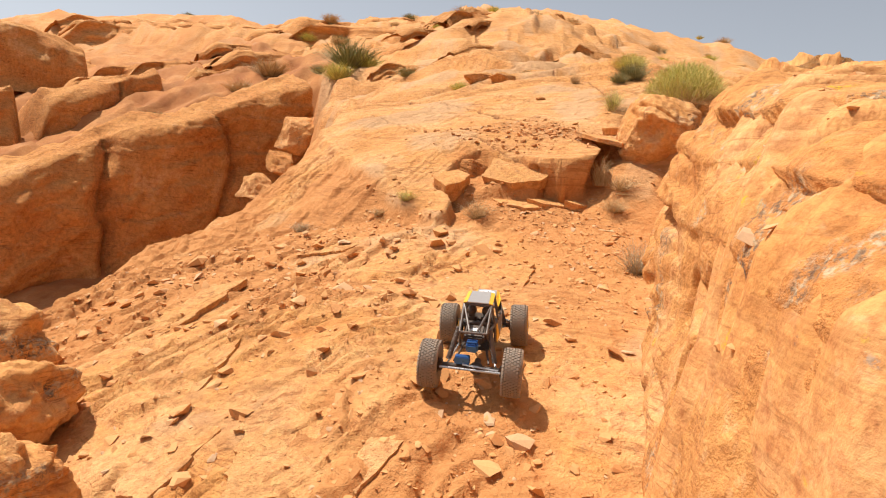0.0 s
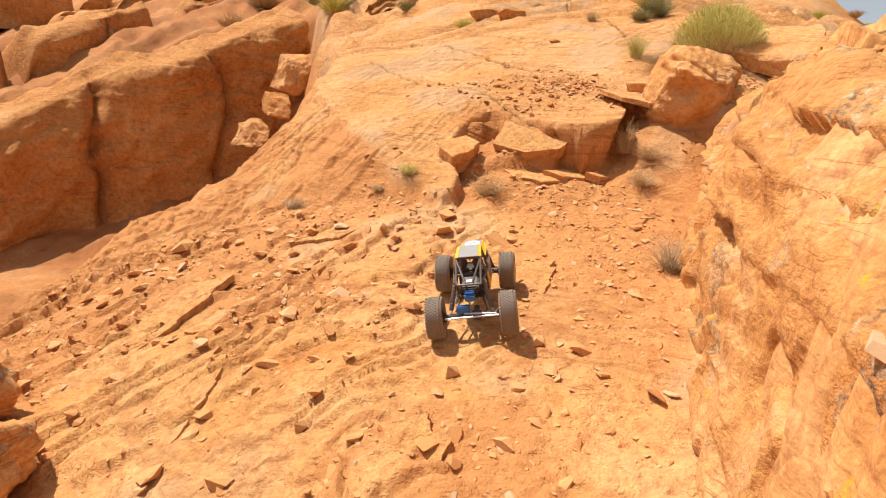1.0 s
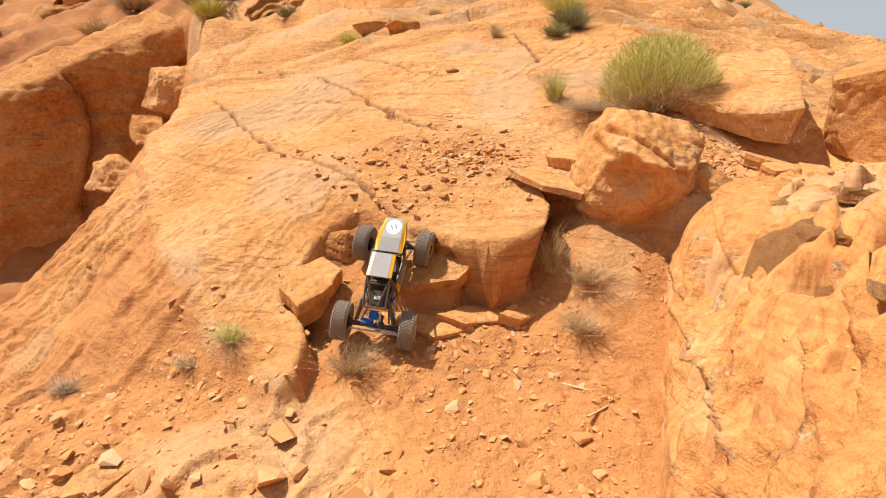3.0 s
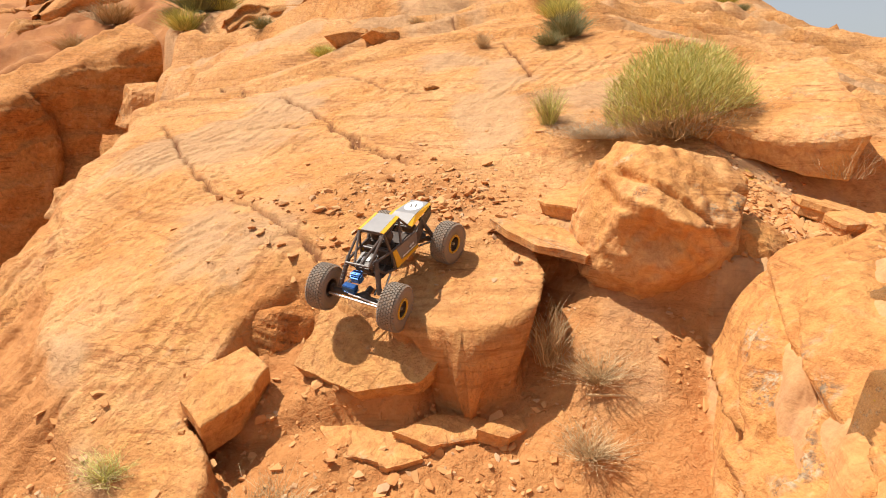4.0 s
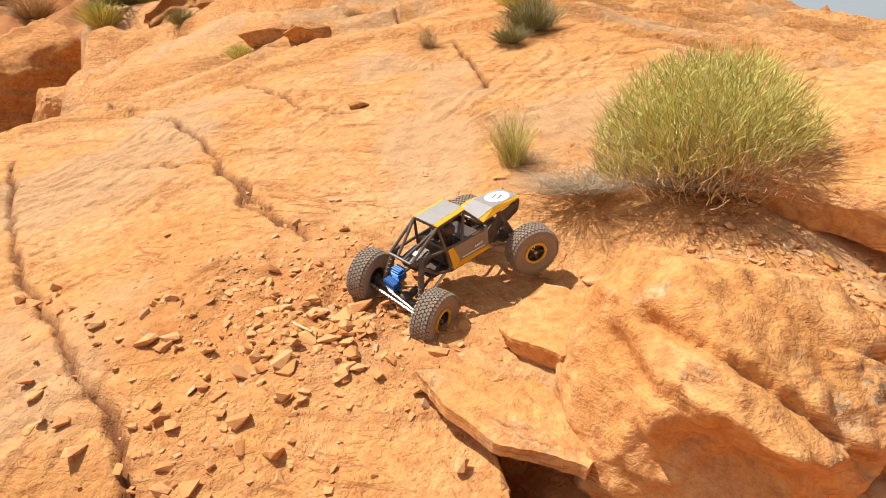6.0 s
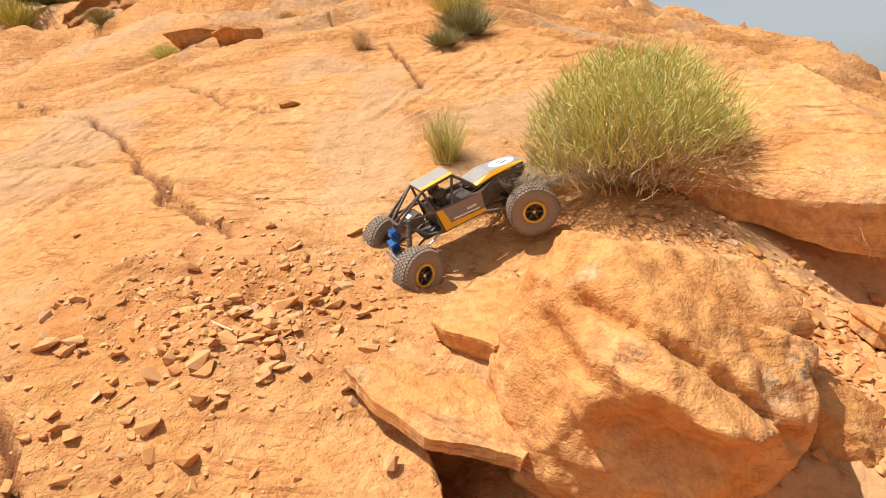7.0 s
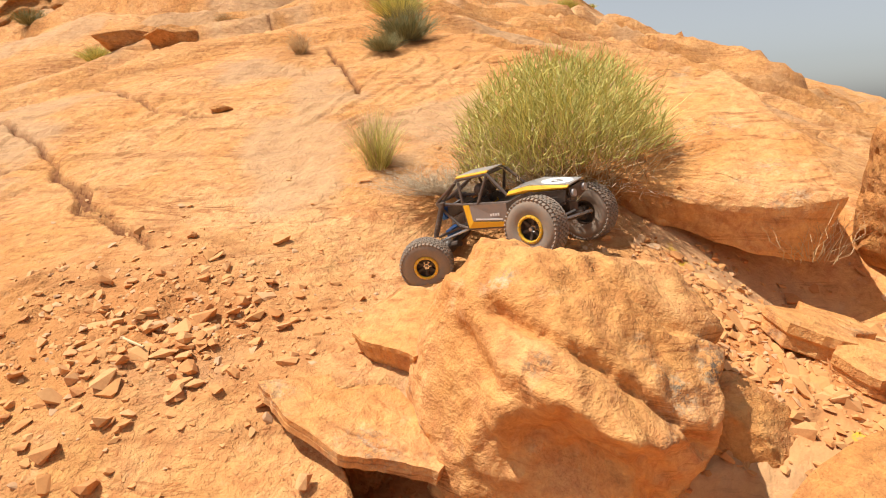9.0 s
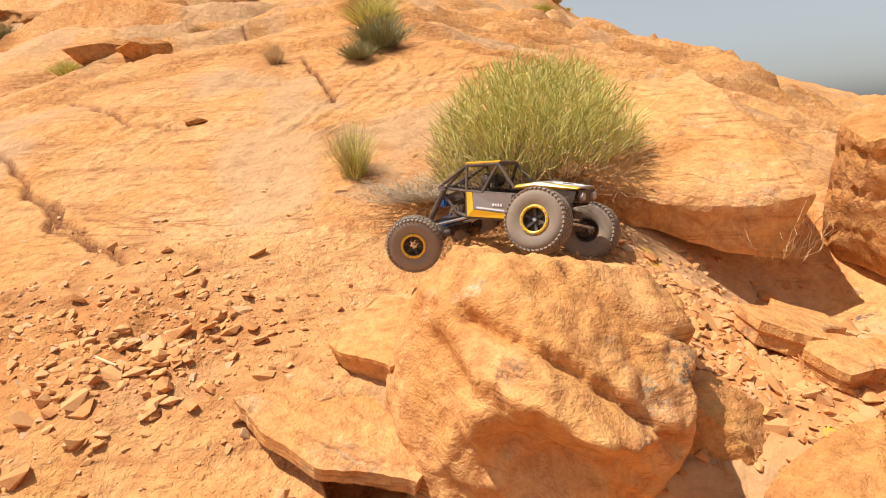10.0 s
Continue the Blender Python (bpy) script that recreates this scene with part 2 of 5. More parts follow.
def wall_top(x, y):
    return np.interp(y, [-8, 0, 0.8, 1.2, 1.6, 1.95, 2.3, 2.6, 3.1, 3.4, 3.9], [0.1, 0.62, 0.72, 0.82, 0.93, 0.98, 0.94, 0.93, 0.95, 0.93, 0.2]) + 0.10 * (x - 1.0) - 0.25 * np.maximum(0, x - 2.3)


def height(x, y):
    """The ground's height, and how sandy, grey and cracked it is."""
    x, y = np.asarray(x, float), np.asarray(y, float)
    wob = 0.022 * fbm(x * 7, y * 7, 3, 40)
    low = 0.26 * (y - 1.6) + 0.10 * (x + 0.35) - 0.20 * np.maximum(0, -0.2 - x)
    low = low + 0.045 * step(2.7, 1.9, y) * step(1.1, 1.5, y)
    low = low + 0.24 * step(2.95, 3.5, y) * step(0.8, 1.1, x) + 0.06 * step(2.95, 3.3, y) * step(0.0, 0.25, x) * step(1.1, 0.8, x)
    far = np.hypot(x, y)
    k = 110 * np.tanh(far / 110) / np.maximum(far, 1e-6)
    fx, fy = x * k, y * k
    cross = 0.20 * np.clip(fx - 0.14, -1.6, 1.9) + 0.03 * np.minimum(0, fx + 1.46) - 0.21 * np.maximum(0, fx - 2.04)
    up = 0.80 + cross + 0.32 * (fy - 3.52)
    up = up + np.maximum(0, fy - 12) * np.interp(fx / np.maximum(fy, 1), [-0.7, -0.35, 0, 0.28, 0.5, 0.8], [0.0, 0.0, 0.02, 0.09, 0.09, 0.0])
    up = up + 0.07 * np.exp(-((x - 0.2) ** 2 + (y - 4.0) ** 2) / 0.18)
    up = up - 0.085 * np.exp(-((x - 1.16) ** 2 + (y - 4.06) ** 2) / 0.06)
    up = up - 0.19 * np.exp(-((x - 1.97) ** 2 + (y - 3.62) ** 2) / 0.055)
    up = up - 0.10 * step(0.3, 1.5, -0.2 - x) * step(9, 6, y)
    up = up - 0.35 * step(6, 9, y) * step(0.6, -1.5, x) * step(30, 14, y)
    up = up - 0.13 * step(3.75, 3.1, y) * step(0.4, 0.0, x)
    rough_far = step(5, 10, far)
    up = up + rough_far * (0.28 * fbm(x * 0.45, y * 0.45, 5, 3) + 0.02 * np.minimum(far, 40) * fbm(x * 0.09, y * 0.09, 3, 8))
    # ledges of the far slope: treads and risers across the fall line
    lay = y * 0.75 + x * 0.25 + 1.1 * fbm(x * 0.35, y * 0.35, 3, 12)
    up = up + rough_far * 0.34 * (step(0.40, 0.55, lay - np.floor(lay)) - (lay - np.floor(lay)))
    bed = (0.82 * x + 0.57 * y) * 1.9 + 0.5 * fbm(x * 0.8, y * 0.8, 3, 19)
    up = up + 0.085 * step(1.7, 2.4, x) * step(4.4, 5.0, y) * step(16, 9, far) * (step(0, 0.07, bed - np.floor(bed)) - (bed - np.floor(bed)))
    low = low + (up - 0.25 - low) * step(5.0, 9.0, far)
    s = inside(x + wob, y + 0.7 * wob[::1], SLAB)
    mid = up - 0.115 - 0.05 * step(3.3, 3.1, y)
    m = inside(x - wob, y + wob, SHELF)
    skirt = up - 0.045 - 0.45 * np.maximum(0, -s) - 5 * step(0.0, 0.12, x)
    z = np.where(s < 0, np.maximum(low, skirt), low)
    on_shelf = step(-0.012, 0.012, m)
    z = np.where(on_shelf > 0, low + (np.maximum(mid, low) - low) * on_shelf, z)
    on_slab = step(-0.03, 0.008, s)
    z = z + (np.where(far < 5, np.maximum(up, z), up) - z) * on_slab
    # rock wall beside the track
    base = wall_foot(y)
    d = x - base + 1.2 * wob + 0.03 * vnoise(y * 3, x * 0, 77)
    top = wall_top(x, y)
    rise = 0.72 * step(-0.02, 0.09, d) + 0.28 * step(0.03, 0.26, d)
    wall = low + (top - low) * rise
    on_wall = (d > -0.02) & (y < 3.9)
    facet = (0.8 * x + 0.6 * y) * 5.5 + 1.3 * fbm(x * 2.2, y * 2.2, 3, 94)
    facet = facet - np.floor(facet)
    chips = (-0.6 * x + 0.8 * y) * 4.0 + 1.6 * fbm(x * 3, y * 3, 3, 95)
    chips = chips - np.floor(chips)
    shaly = step(1.5, 2.1, y) * step(3.15, 2.95, y)
    wall = wall + shaly * step(0.02, 0.2, d) * (0.095 * (step(0, 0.10, facet) - facet) * step(-0.15, 0.3, vnoise(x * 2.6, y * 2.6, 96)) + 0.070 * (step(0, 0.08, chips) - chips) * step(-0.1, 0.35, vnoise(x * 3.3 + 5, y * 3.3, 97)))
    wall = wall + step(0.02, 0.2, d) * (0.030 * fbm(x * 2.2, y * 2.2, 3, 91) + 0.006 * fbm(x * 9, y * 9, 3, 92))
    seam = np.zeros(np.shape(x))
    for line, lift, bench in WALL_LEDGES:
        off = y - np.interp(x, [p[0] for p in line], [p[1] for p in line]) + 0.035 * fbm(x * 5, y * 2, 3, 93)
        have = step(line[0][0], line[0][0] + 0.12, x) * (0.65 + 0.35 * vnoise(x * 2.4, y * 0 + lift * 90, 90))
        wall = wall + have * lift * (step(-0.012, 0.012, off) * np.exp(-np.maximum(off, 0) / bench) - 0.35 * np.exp(-(np.minimum(off, 0) / 0.06) ** 2) * (off < 0))
        seam = np.maximum(seam, have * step(0.016, 0.004, np.abs(off + 0.010)))
    pocks = step(0.28, 0.55, vnoise(x * 24, y * 15, 87)) * step(-0.1, 0.3, vnoise(x * 5, y * 4, 86)) * step(0.0, 0.05, d) * step(0.34, 0.16, d)
    wall = wall - 0.030 * pocks
    z = np.where(on_wall, np.maximum(wall, z), z)
    # benches beyond the canyon
    run = 0.755 * (fx + 7.0) + 0.656 * (fy - 10.0)
    rear = -0.656 * (fx + 7.0) + 0.755 * (fy - 10.0)
    beyond = 0.05 + 0.45 * np.clip(run, -7, 10) + 0.20 * rear + 0.30 * fbm(x * 0.5, y * 0.5, 5, 15)
    tier = 0.5 * rear + 0.9 * fbm(x * 0.35, y * 0.35, 3, 16)
    beyond = beyond + 0.40 * (step(0.1, 0.35, tier - np.floor(tier)) - (tier - np.floor(tier)))
    west = step(-0.9, 0.3, -x - np.interp(y, [-9, 4, 9, 13.4, 18, 26, 40], [6, 6, 4.2, 3.0, 3.6, 9, 30]))
    z = z + (np.maximum(beyond, -2.4) - z) * west
    # canyon
    c = inside(x + 0.2 * fbm(x * 0.9, y * 0.9, 4, 31) * step(1, 4, far), y, RIM)
    floor = np.interp(y, [-9, 4, 9, 11, 13.4], [-2.4, -2.0, -1.6, -1.0, 0.6])
    cut = step(-0.12, 0.5, c) * 0.6 + step(0.4, 1.6, c) * 0.4
    z = z + (floor + 0.12 * fbm(x, y, 4, 21) - z) * cut
    # relief: bedding flakes, lumps and grit
    near = step(16, 6, far)
    sand = step(-0.1, 0.3, fbm(x * 2.1 + 3, y * 2.1, 4, 55)) * (1 - on_slab)
    lane = np.exp(-((x - 0.55 - 0.15 * (y - 2)) / 0.28) ** 2) * step(1.6, 2.4, y) * (1 - on_slab)
    talus = np.exp(-((x - 0.66) / 0.26) ** 2 - ((y - 4.02 + 0.35 * (x - 0.66)) / 0.20) ** 2) * on_slab
    gravel = np.exp(-((x - 1.62) / 0.25) ** 2 - ((y - 3.45 - 0.2 * (1.62 - x)) / 0.25) ** 2)
    sand = np.clip(np.maximum(np.maximum(sand, lane), np.maximum(1.3 * talus, 1.2 * gravel)), 0, 1) * (~on_wall | (gravel > 0.3))
    u = 0.80 * x + 0.60 * y
    v = -0.60 * x + 0.80 * y
    ledge = v * 9 + 2.0 * fbm(u * 1.6, v * 3, 4, 60)
    tread = ledge - np.floor(ledge)
    flakes = (step(0.0, 0.16, tread) - tread) * step(0.0, 0.35, fbm(u * 2.2, v * 2.2, 3, 66))
    z = z + near * (1 - on_slab) * 0.030 * flakes * step(0.35, 0.0, x) * ~on_wall
    shelves = v * 4.6 + 1.3 * fbm(u * 2.6, v * 2.6, 4, 61)
    shelves = shelves - np.floor(shelves)
    z = z + near * (1 - on_slab) * 0.034 * (step(0.0, 0.15, shelves) - shelves) * step(-0.15, 0.15, fbm(u * 1.6, v * 4.2, 3, 67)) * step(0.25, -0.1, x) * ~on_wall
    z = z + near * on_slab * 0.013 * flakes
    z = z + near * (0.014 * fbm(x * 3.1, y * 3.1, 4, 5) + 0.006 * fbm(x * 14, y * 14, 3, 6) * (0.4 + sand)) * np.where(on_wall, 0.4, 1.0)
    grit = fbm(x * 38, y * 38, 2, 9)
    z = z + near * sand * 0.007 * np.maximum(0, grit) ** 1.3
    crack = np.zeros(np.shape(x))
    for line in CRACKS:
        crack = np.maximum(crack, step(0.013, 0.003, along(x + 0.6 * wob, y + 0.6 * wob, line) - 0.004 * vnoise(x * 11, y * 11, 4)))
    crack = crack * on_slab
    crack = np.maximum(crack, 0.7 * seam * on_wall)
    z = z - 0.030 * crack
    grey = step(0.25, 0.75, fbm(x * 1.7 + 9, y * 1.7, 5, 70)) * (1 - sand) * np.where(on_slab > 0.5, 0.6, 0.4)
    # the last mask marks where the canyon's shade is coloured in
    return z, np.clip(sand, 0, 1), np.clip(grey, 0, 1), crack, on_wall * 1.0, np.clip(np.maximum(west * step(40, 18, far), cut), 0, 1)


def level(x, y):
    """The ground's height at one point."""
    return float(height(np.array([x]), np.array([y]))[0][0])


def graded(start, stop, fine, low_end, high_end, low_growth, high_growth):
    core = list(np.arange(start, stop, fine))
    gap, v, left = fine, start, []
    while v > low_end:
        gap *= low_growth
        v -= gap
        left.append(v)
    gap, v, right = fine, core[-1], []
    while v < high_end:
        gap *= high_growth
        v += gap
        right.append(v)
    return np.array(left[::-1] + core + right)


def sheet(name, gx, gy):
    """A height-field mesh over two graded rows of coordinates."""
    X, Y = np.meshgrid(gx, gy)
    z, sand, grey, crack, wall, canyon_shade = height(X, Y)
    # the slab's broken front and the wall's ledges hang over
    rim = inside(X, Y, SLAB)
    sy, sx = np.gradient(rim, gy, gx)
    push = 0.065 * step(0.10, 0.0, rim) * step(-0.012, 0.006, rim) * step(0.45, 0.58, X) * step(1.05, 0.90, X) * step(2.9, 3.0, Y) * step(3.95, 3.8, Y)
    pull = 0.02 * step(-0.07, -0.03, rim) * step(-0.008, -0.02, rim) * step(0.4, 0.5, X) * step(1.0, 0.9, X) * (np.abs(Y - 3.4) < 0.35)
    X, Y = X - sx * (push - pull), Y - sy * (push - pull)
    nx, ny = len(gx), len(gy)
    me = bpy.data.meshes.new(name)
    me.vertices.add(nx * ny)
    me.vertices.foreach_set("co", np.stack([X, Y, z], -1).astype(np.float32).ravel())
    i = (np.arange(ny - 1)[:, None] * nx + np.arange(nx - 1)[None, :]).ravel()
    quads = np.stack([i, i + 1, i + nx + 1, i + nx], -1).astype(np.int32)
    me.loops.add(quads.size)
    me.loops.foreach_set("vertex_index", quads.ravel())
    me.polygons.add(len(quads))
    me.polygons.foreach_set("loop_start", np.arange(0, quads.size, 4, dtype=np.int32))
    me.update(calc_edges=True)
    for key, values in (("sand", sand), ("grey", grey), ("crack", crack), ("wall", wall), ("canyon_shade", canyon_shade)):
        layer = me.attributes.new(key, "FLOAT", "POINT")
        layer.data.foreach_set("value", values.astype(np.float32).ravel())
    me.polygons.foreach_set("use_smooth", np.ones(len(quads), bool))
    return me


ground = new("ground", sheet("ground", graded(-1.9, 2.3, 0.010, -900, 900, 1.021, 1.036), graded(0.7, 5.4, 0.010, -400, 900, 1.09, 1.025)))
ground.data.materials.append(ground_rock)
tagged(ground, "orange sandstone slope with cracked slabs, ledges and loose sand", "ground", kind="structure")

# ---- building helpers ----
def part(name, bm, material, parent=None, label="", smooth=False):
    """Links a bmesh as one mesh object, under a thing or a part."""
    me = bpy.data.meshes.new(name)
    bm.to_mesh(me)
    bm.free()
    me.materials.append(material)
    if smooth:
        me.polygons.foreach_set("use_smooth", np.ones(len(me.polygons), bool))
    ob = new(name, me)
    ob.parent = parent
    if label:
        ob["label"] = label
    return ob


def rock_mesh(seed, size, detail=4, rugged=0.25, cuts=6, strata=0.0, fine=1.0, flat=False, faces=(), hard=0.97):
    """A boulder: a sphere cut by planes, roughened at three scales and grooved along its bedding."""
    rng = random.Random(seed)
    bm = bmesh.new()
    bmesh.ops.create_icosphere(bm, subdivisions=detail, radius=1.0)
    planes = []
    for _ in range(cuts):
        v = Vector((rng.gauss(0, 1), rng.gauss(0, 1), rng.gauss(0, 0.8))).normalized()
        planes.append((v, rng.uniform(0.55, 0.85)))
    planes += [(Vector(n).normalized(), d) for n, d in faces]
    shift = Vector((rng.uniform(0, 50), rng.uniform(0, 50), rng.uniform(0, 50)))
    for v in bm.verts:
        p = v.co.copy()
        for n, d in planes:
            over = p.dot(n) - d
            if over > 0:
                p -= n * over * hard
        q = p * fine + shift
        r = 1 + rugged * (0.5 * noise.noise(q * 1.3) + 0.28 * noise.noise(q * 3.1) + 0.16 * noise.noise(q * 7) + 0.08 * noise.noise(q * 16))
        if strata:
            band = p.z * 7 + p.x * 1.2 + 1.1 * noise.noise(q * 1.7)
            r += strata * (abs((band % 1.0) - 0.5) - 0.25)
        v.co = Vector((p.x * size[0], p.y * size[1], p.z * size[2])) * r
    me = bpy.data.meshes.new("rock")
    bm.to_mesh(me)
    bm.free()
    me.polygons.foreach_set("use_smooth", np.full(len(me.polygons), not flat))
    return me


def plate_mesh(seed, outline, thick, layers=3, ragged=0.012, undercut=0.0):
    """A flat broken slab: a ragged outline, layered edges and a slightly hollow top."""
    rng = random.Random(seed)
    pts = []
    for (ax, ay), (bx, by) in zip(outline, outline[1:] + outline[:1]):
        n = max(2, int(math.hypot(bx - ax, by - ay) / 0.012))
        for i in range(n):
            t = i / n
            x, y = ax + (bx - ax) * t, ay + (by - ay) * t
            d = ragged * noise.noise(Vector((x * 14, y * 14, seed))) + 0.4 * ragged * noise.noise(Vector((x * 50, y * 50, seed)))
            pts.append((x + d, y + d * rng.uniform(0.6, 1.0)))
    cx, cy = sum(p[0] for p in pts) / len(pts), sum(p[1] for p in pts) / len(pts)
    bm = bmesh.new()
    rows = []
    levels = [(0.86, 0.0), (0.955, -0.0015)]
    for k in range(layers):
        w = 1.0 - undercut * k / layers + rng.uniform(-0.012, 0.012)
        levels += [(w, -thick * (k + 0.08) / layers), (w + rng.uniform(-0.006, 0.006), -thick * (k + 0.85) / layers), (w - 0.022, -thick * (k + 0.95) / layers)]
    for scale, z in levels:
        rows.append([bm.verts.new((cx + (x - cx) * scale, cy + (y - cy) * scale, z + 0.10 * thick * noise.noise(Vector((x * 9, y * 9, z * 30 + seed))))) for x, y in pts])
    top = bm.verts.new((cx, cy, 0.002))
    n = len(pts)
    for i in range(n):
        bm.faces.new((top, rows[0][i], rows[0][(i + 1) % n]))
        for a, b in zip(rows, rows[1:]):
            bm.faces.new((a[i], b[i], b[(i + 1) % n], a[(i + 1) % n]))
    bm.faces.new(list(reversed(rows[-1])))
    bmesh.ops.recalc_face_normals(bm, faces=bm.faces)
    me = bpy.data.meshes.new("plate")
    bm.to_mesh(me)
    bm.free()
    return me


def hull_mesh(seed, squash=0.6, points=11):
    """A small angular stone."""
    rng = random.Random(seed)
    bm = bmesh.new()
    for _ in range(points):
        v = Vector((rng.gauss(0, 1), rng.gauss(0, 1), rng.gauss(0, 1))).normalized() * rng.uniform(0.75, 1.0)
        bm.verts.new((v.x, v.y * rng.uniform(0.7, 0.9), v.z * squash))
    out = bmesh.ops.convex_hull(bm, input=bm.verts)
    bmesh.ops.delete(bm, geom=[g for g in set(out["geom_interior"] + out["geom_unused"]) if isinstance(g, bmesh.types.BMVert)], context="VERTS")
    me = bpy.data.meshes.new("stone")
    bm.to_mesh(me)
    bm.free()
    return me


def thing(name, me, material, m, label, category, group=""):
    if not me.materials:
        me.materials.append(material)
    ob = new(name, me)
    ob.matrix_basis = m
    return tagged(ob, label, category, group)


flag_rock = sandstone("flagstone_sandstone", 0.95)
shelf_rock = sandstone("shelf_sandstone", 0.9, lichen=0.7)

# ---- boulders and slabs ----
big_boulder = rock_mesh(14, (0.225, 0.265, 0.285), 6, 0.21, 0, 0.03, 1.2, False, (((0.06, -0.56, 0.83), 0.62), ((0.10, -0.75, -0.65), 0.62), ((-0.95, -0.2, 0.1), 0.78), ((0.4, 0.5, 0.75), 0.66), ((0.9, -0.4, -0.1), 0.80), ((-0.5, -0.7, -0.5), 0.70), ((0.15, 0.1, 1.0), 0.72), ((-0.5, -0.5, 0.7), 0.78)), 0.82)
# cracks along its beds, and hollows below its brow
for line, wide, deep in (([(-0.20, -0.06, 0.20), (-0.13, -0.13, 0.15), (-0.06, -0.19, 0.12), (0.02, -0.22, 0.06), (0.10, -0.22, 0.0)], 0.010, 0.026), ([(0.0, -0.06, 0.24), (0.05, -0.11, 0.20), (0.10, -0.14, 0.15), (0.18, -0.12, 0.10)], 0.009, 0.022),
                         ([(-0.10, -0.20, 0.05), (-0.02, -0.24, 0.02), (0.08, -0.25, -0.06)], 0.011, 0.016), ([(-0.11, -0.20, 0.03), (-0.03, -0.24, -0.01), (0.06, -0.25, -0.09)], 0.010, 0.014),
                         ([(-0.13, -0.20, 0.0), (-0.09, -0.22, -0.03)], 0.050, 0.060), ([(-0.19, -0.13, -0.03), (-0.17, -0.16, -0.06)], 0.022, 0.020), ([(-0.09, -0.17, 0.125), (-0.07, -0.18, 0.11)], 0.018, 0.016), ([(-0.22, -0.02, 0.12), (-0.19, -0.10, 0.08), (-0.15, -0.17, 0.06)], 0.018, 0.020)):
    for v in big_boulder.vertices:
        best, ball = 1.0, v.co.normalized() * 0.25
        for a, b in zip([Vector(p).normalized() * 0.25 for p in line], [Vector(p).normalized() * 0.25 for p in line[1:]]):
            e = b - a
            k = min(1.0, max(0.0, (ball - a).dot(e) / e.dot(e)))
            best = min(best, (ball - a - e * k).length + 0.006 * noise.noise(v.co * 30))
        if best < wide * 1.6:
            v.co -= v.co.normalized() * deep * max(0.0, 1 - (best / (wide * 1.6)) ** 2) ** 1.5
thing("boulder", big_boulder, boulder_rock, pose(1.25, 3.49, 1.045, 0, 6, -6),
      "rounded orange sandstone boulder with grooved bedding and lichen", "boulder")
thing("boulder", rock_mesh(12, (0.10, 0.12, 0.11), 5, 0.3, 5, 0.04), boulder_rock, pose(1.42, 3.36, 0.97, 0, 10, 60),
      "smaller orange sandstone boulder leaning beside the big one", "boulder")
thing("rock_plate", plate_mesh(3, [(-0.15, 0.09), (-0.02, 0.12), (0.09, 0.10), (0.15, -0.06), (0.10, -0.12), (-0.02, -0.08), (-0.10, 0.0)], 0.026, 2, 0.008), ledge_rock,
      pose(0.955, 3.59, 1.015, 12, 8, -8), "flat loose sandstone plate lying over the ledge", "rock")
def bedded(origin, along, behind):
    """A frame at origin whose x runs towards one point and whose plane holds another."""
    o = Vector(origin)
    ex = (Vector(along) - o).normalized()
    ez = ex.cross(Vector(behind) - o).normalized()
    return Matrix.Translation(o) @ Matrix((ex, ez.cross(ex), ez)).transposed().to_4x4()


def crag_mesh(seed, corners, gap=0.03, ragged=0.02, bedding=0.06, tilt=0.2):
    """A broken block: the hull of a few corners, cut fine, roughened and notched along its beds."""
    bm = bmesh.new()
    for p in corners:
        bm.verts.new(p)
    out = bmesh.ops.convex_hull(bm, input=bm.verts)
    bmesh.ops.delete(bm, geom=[g for g in set(out["geom_interior"] + out["geom_unused"]) if isinstance(g, bmesh.types.BMVert)], context="VERTS")
    for _ in range(7):
        wide = [e for e in bm.edges if e.calc_length() > gap]
        if not wide:
            break
        bmesh.ops.subdivide_edges(bm, edges=wide, cuts=1)
        bmesh.ops.triangulate(bm, faces=bm.faces)
    bmesh.ops.smooth_vert(bm, verts=bm.verts, factor=0.5, use_axis_x=True, use_axis_y=True, use_axis_z=True)
    bm.normal_update()
    shift = Vector((seed * 3.7, seed * 1.3, 0))
    for v in bm.verts:
        p = v.co + shift
        n = v.normal.copy()
        band = (p.z + tilt * p.x + 0.04 * noise.noise(p * 5)) / bedding
        d = ragged * (noise.noise(p * 4) + 0.5 * noise.noise(p * 11) + 0.25 * noise.noise(p * 27))
        d -= 0.9 * ragged * max(0.0, 1 - abs((band % 1.0) - 0.5) * 9) * max(0.0, 0.4 + noise.noise(p * 3)) * (1 - abs(n.z))
        v.co += n * d
    me = bpy.data.meshes.new("crag")
    bm.to_mesh(me)
    bm.free()
    return me


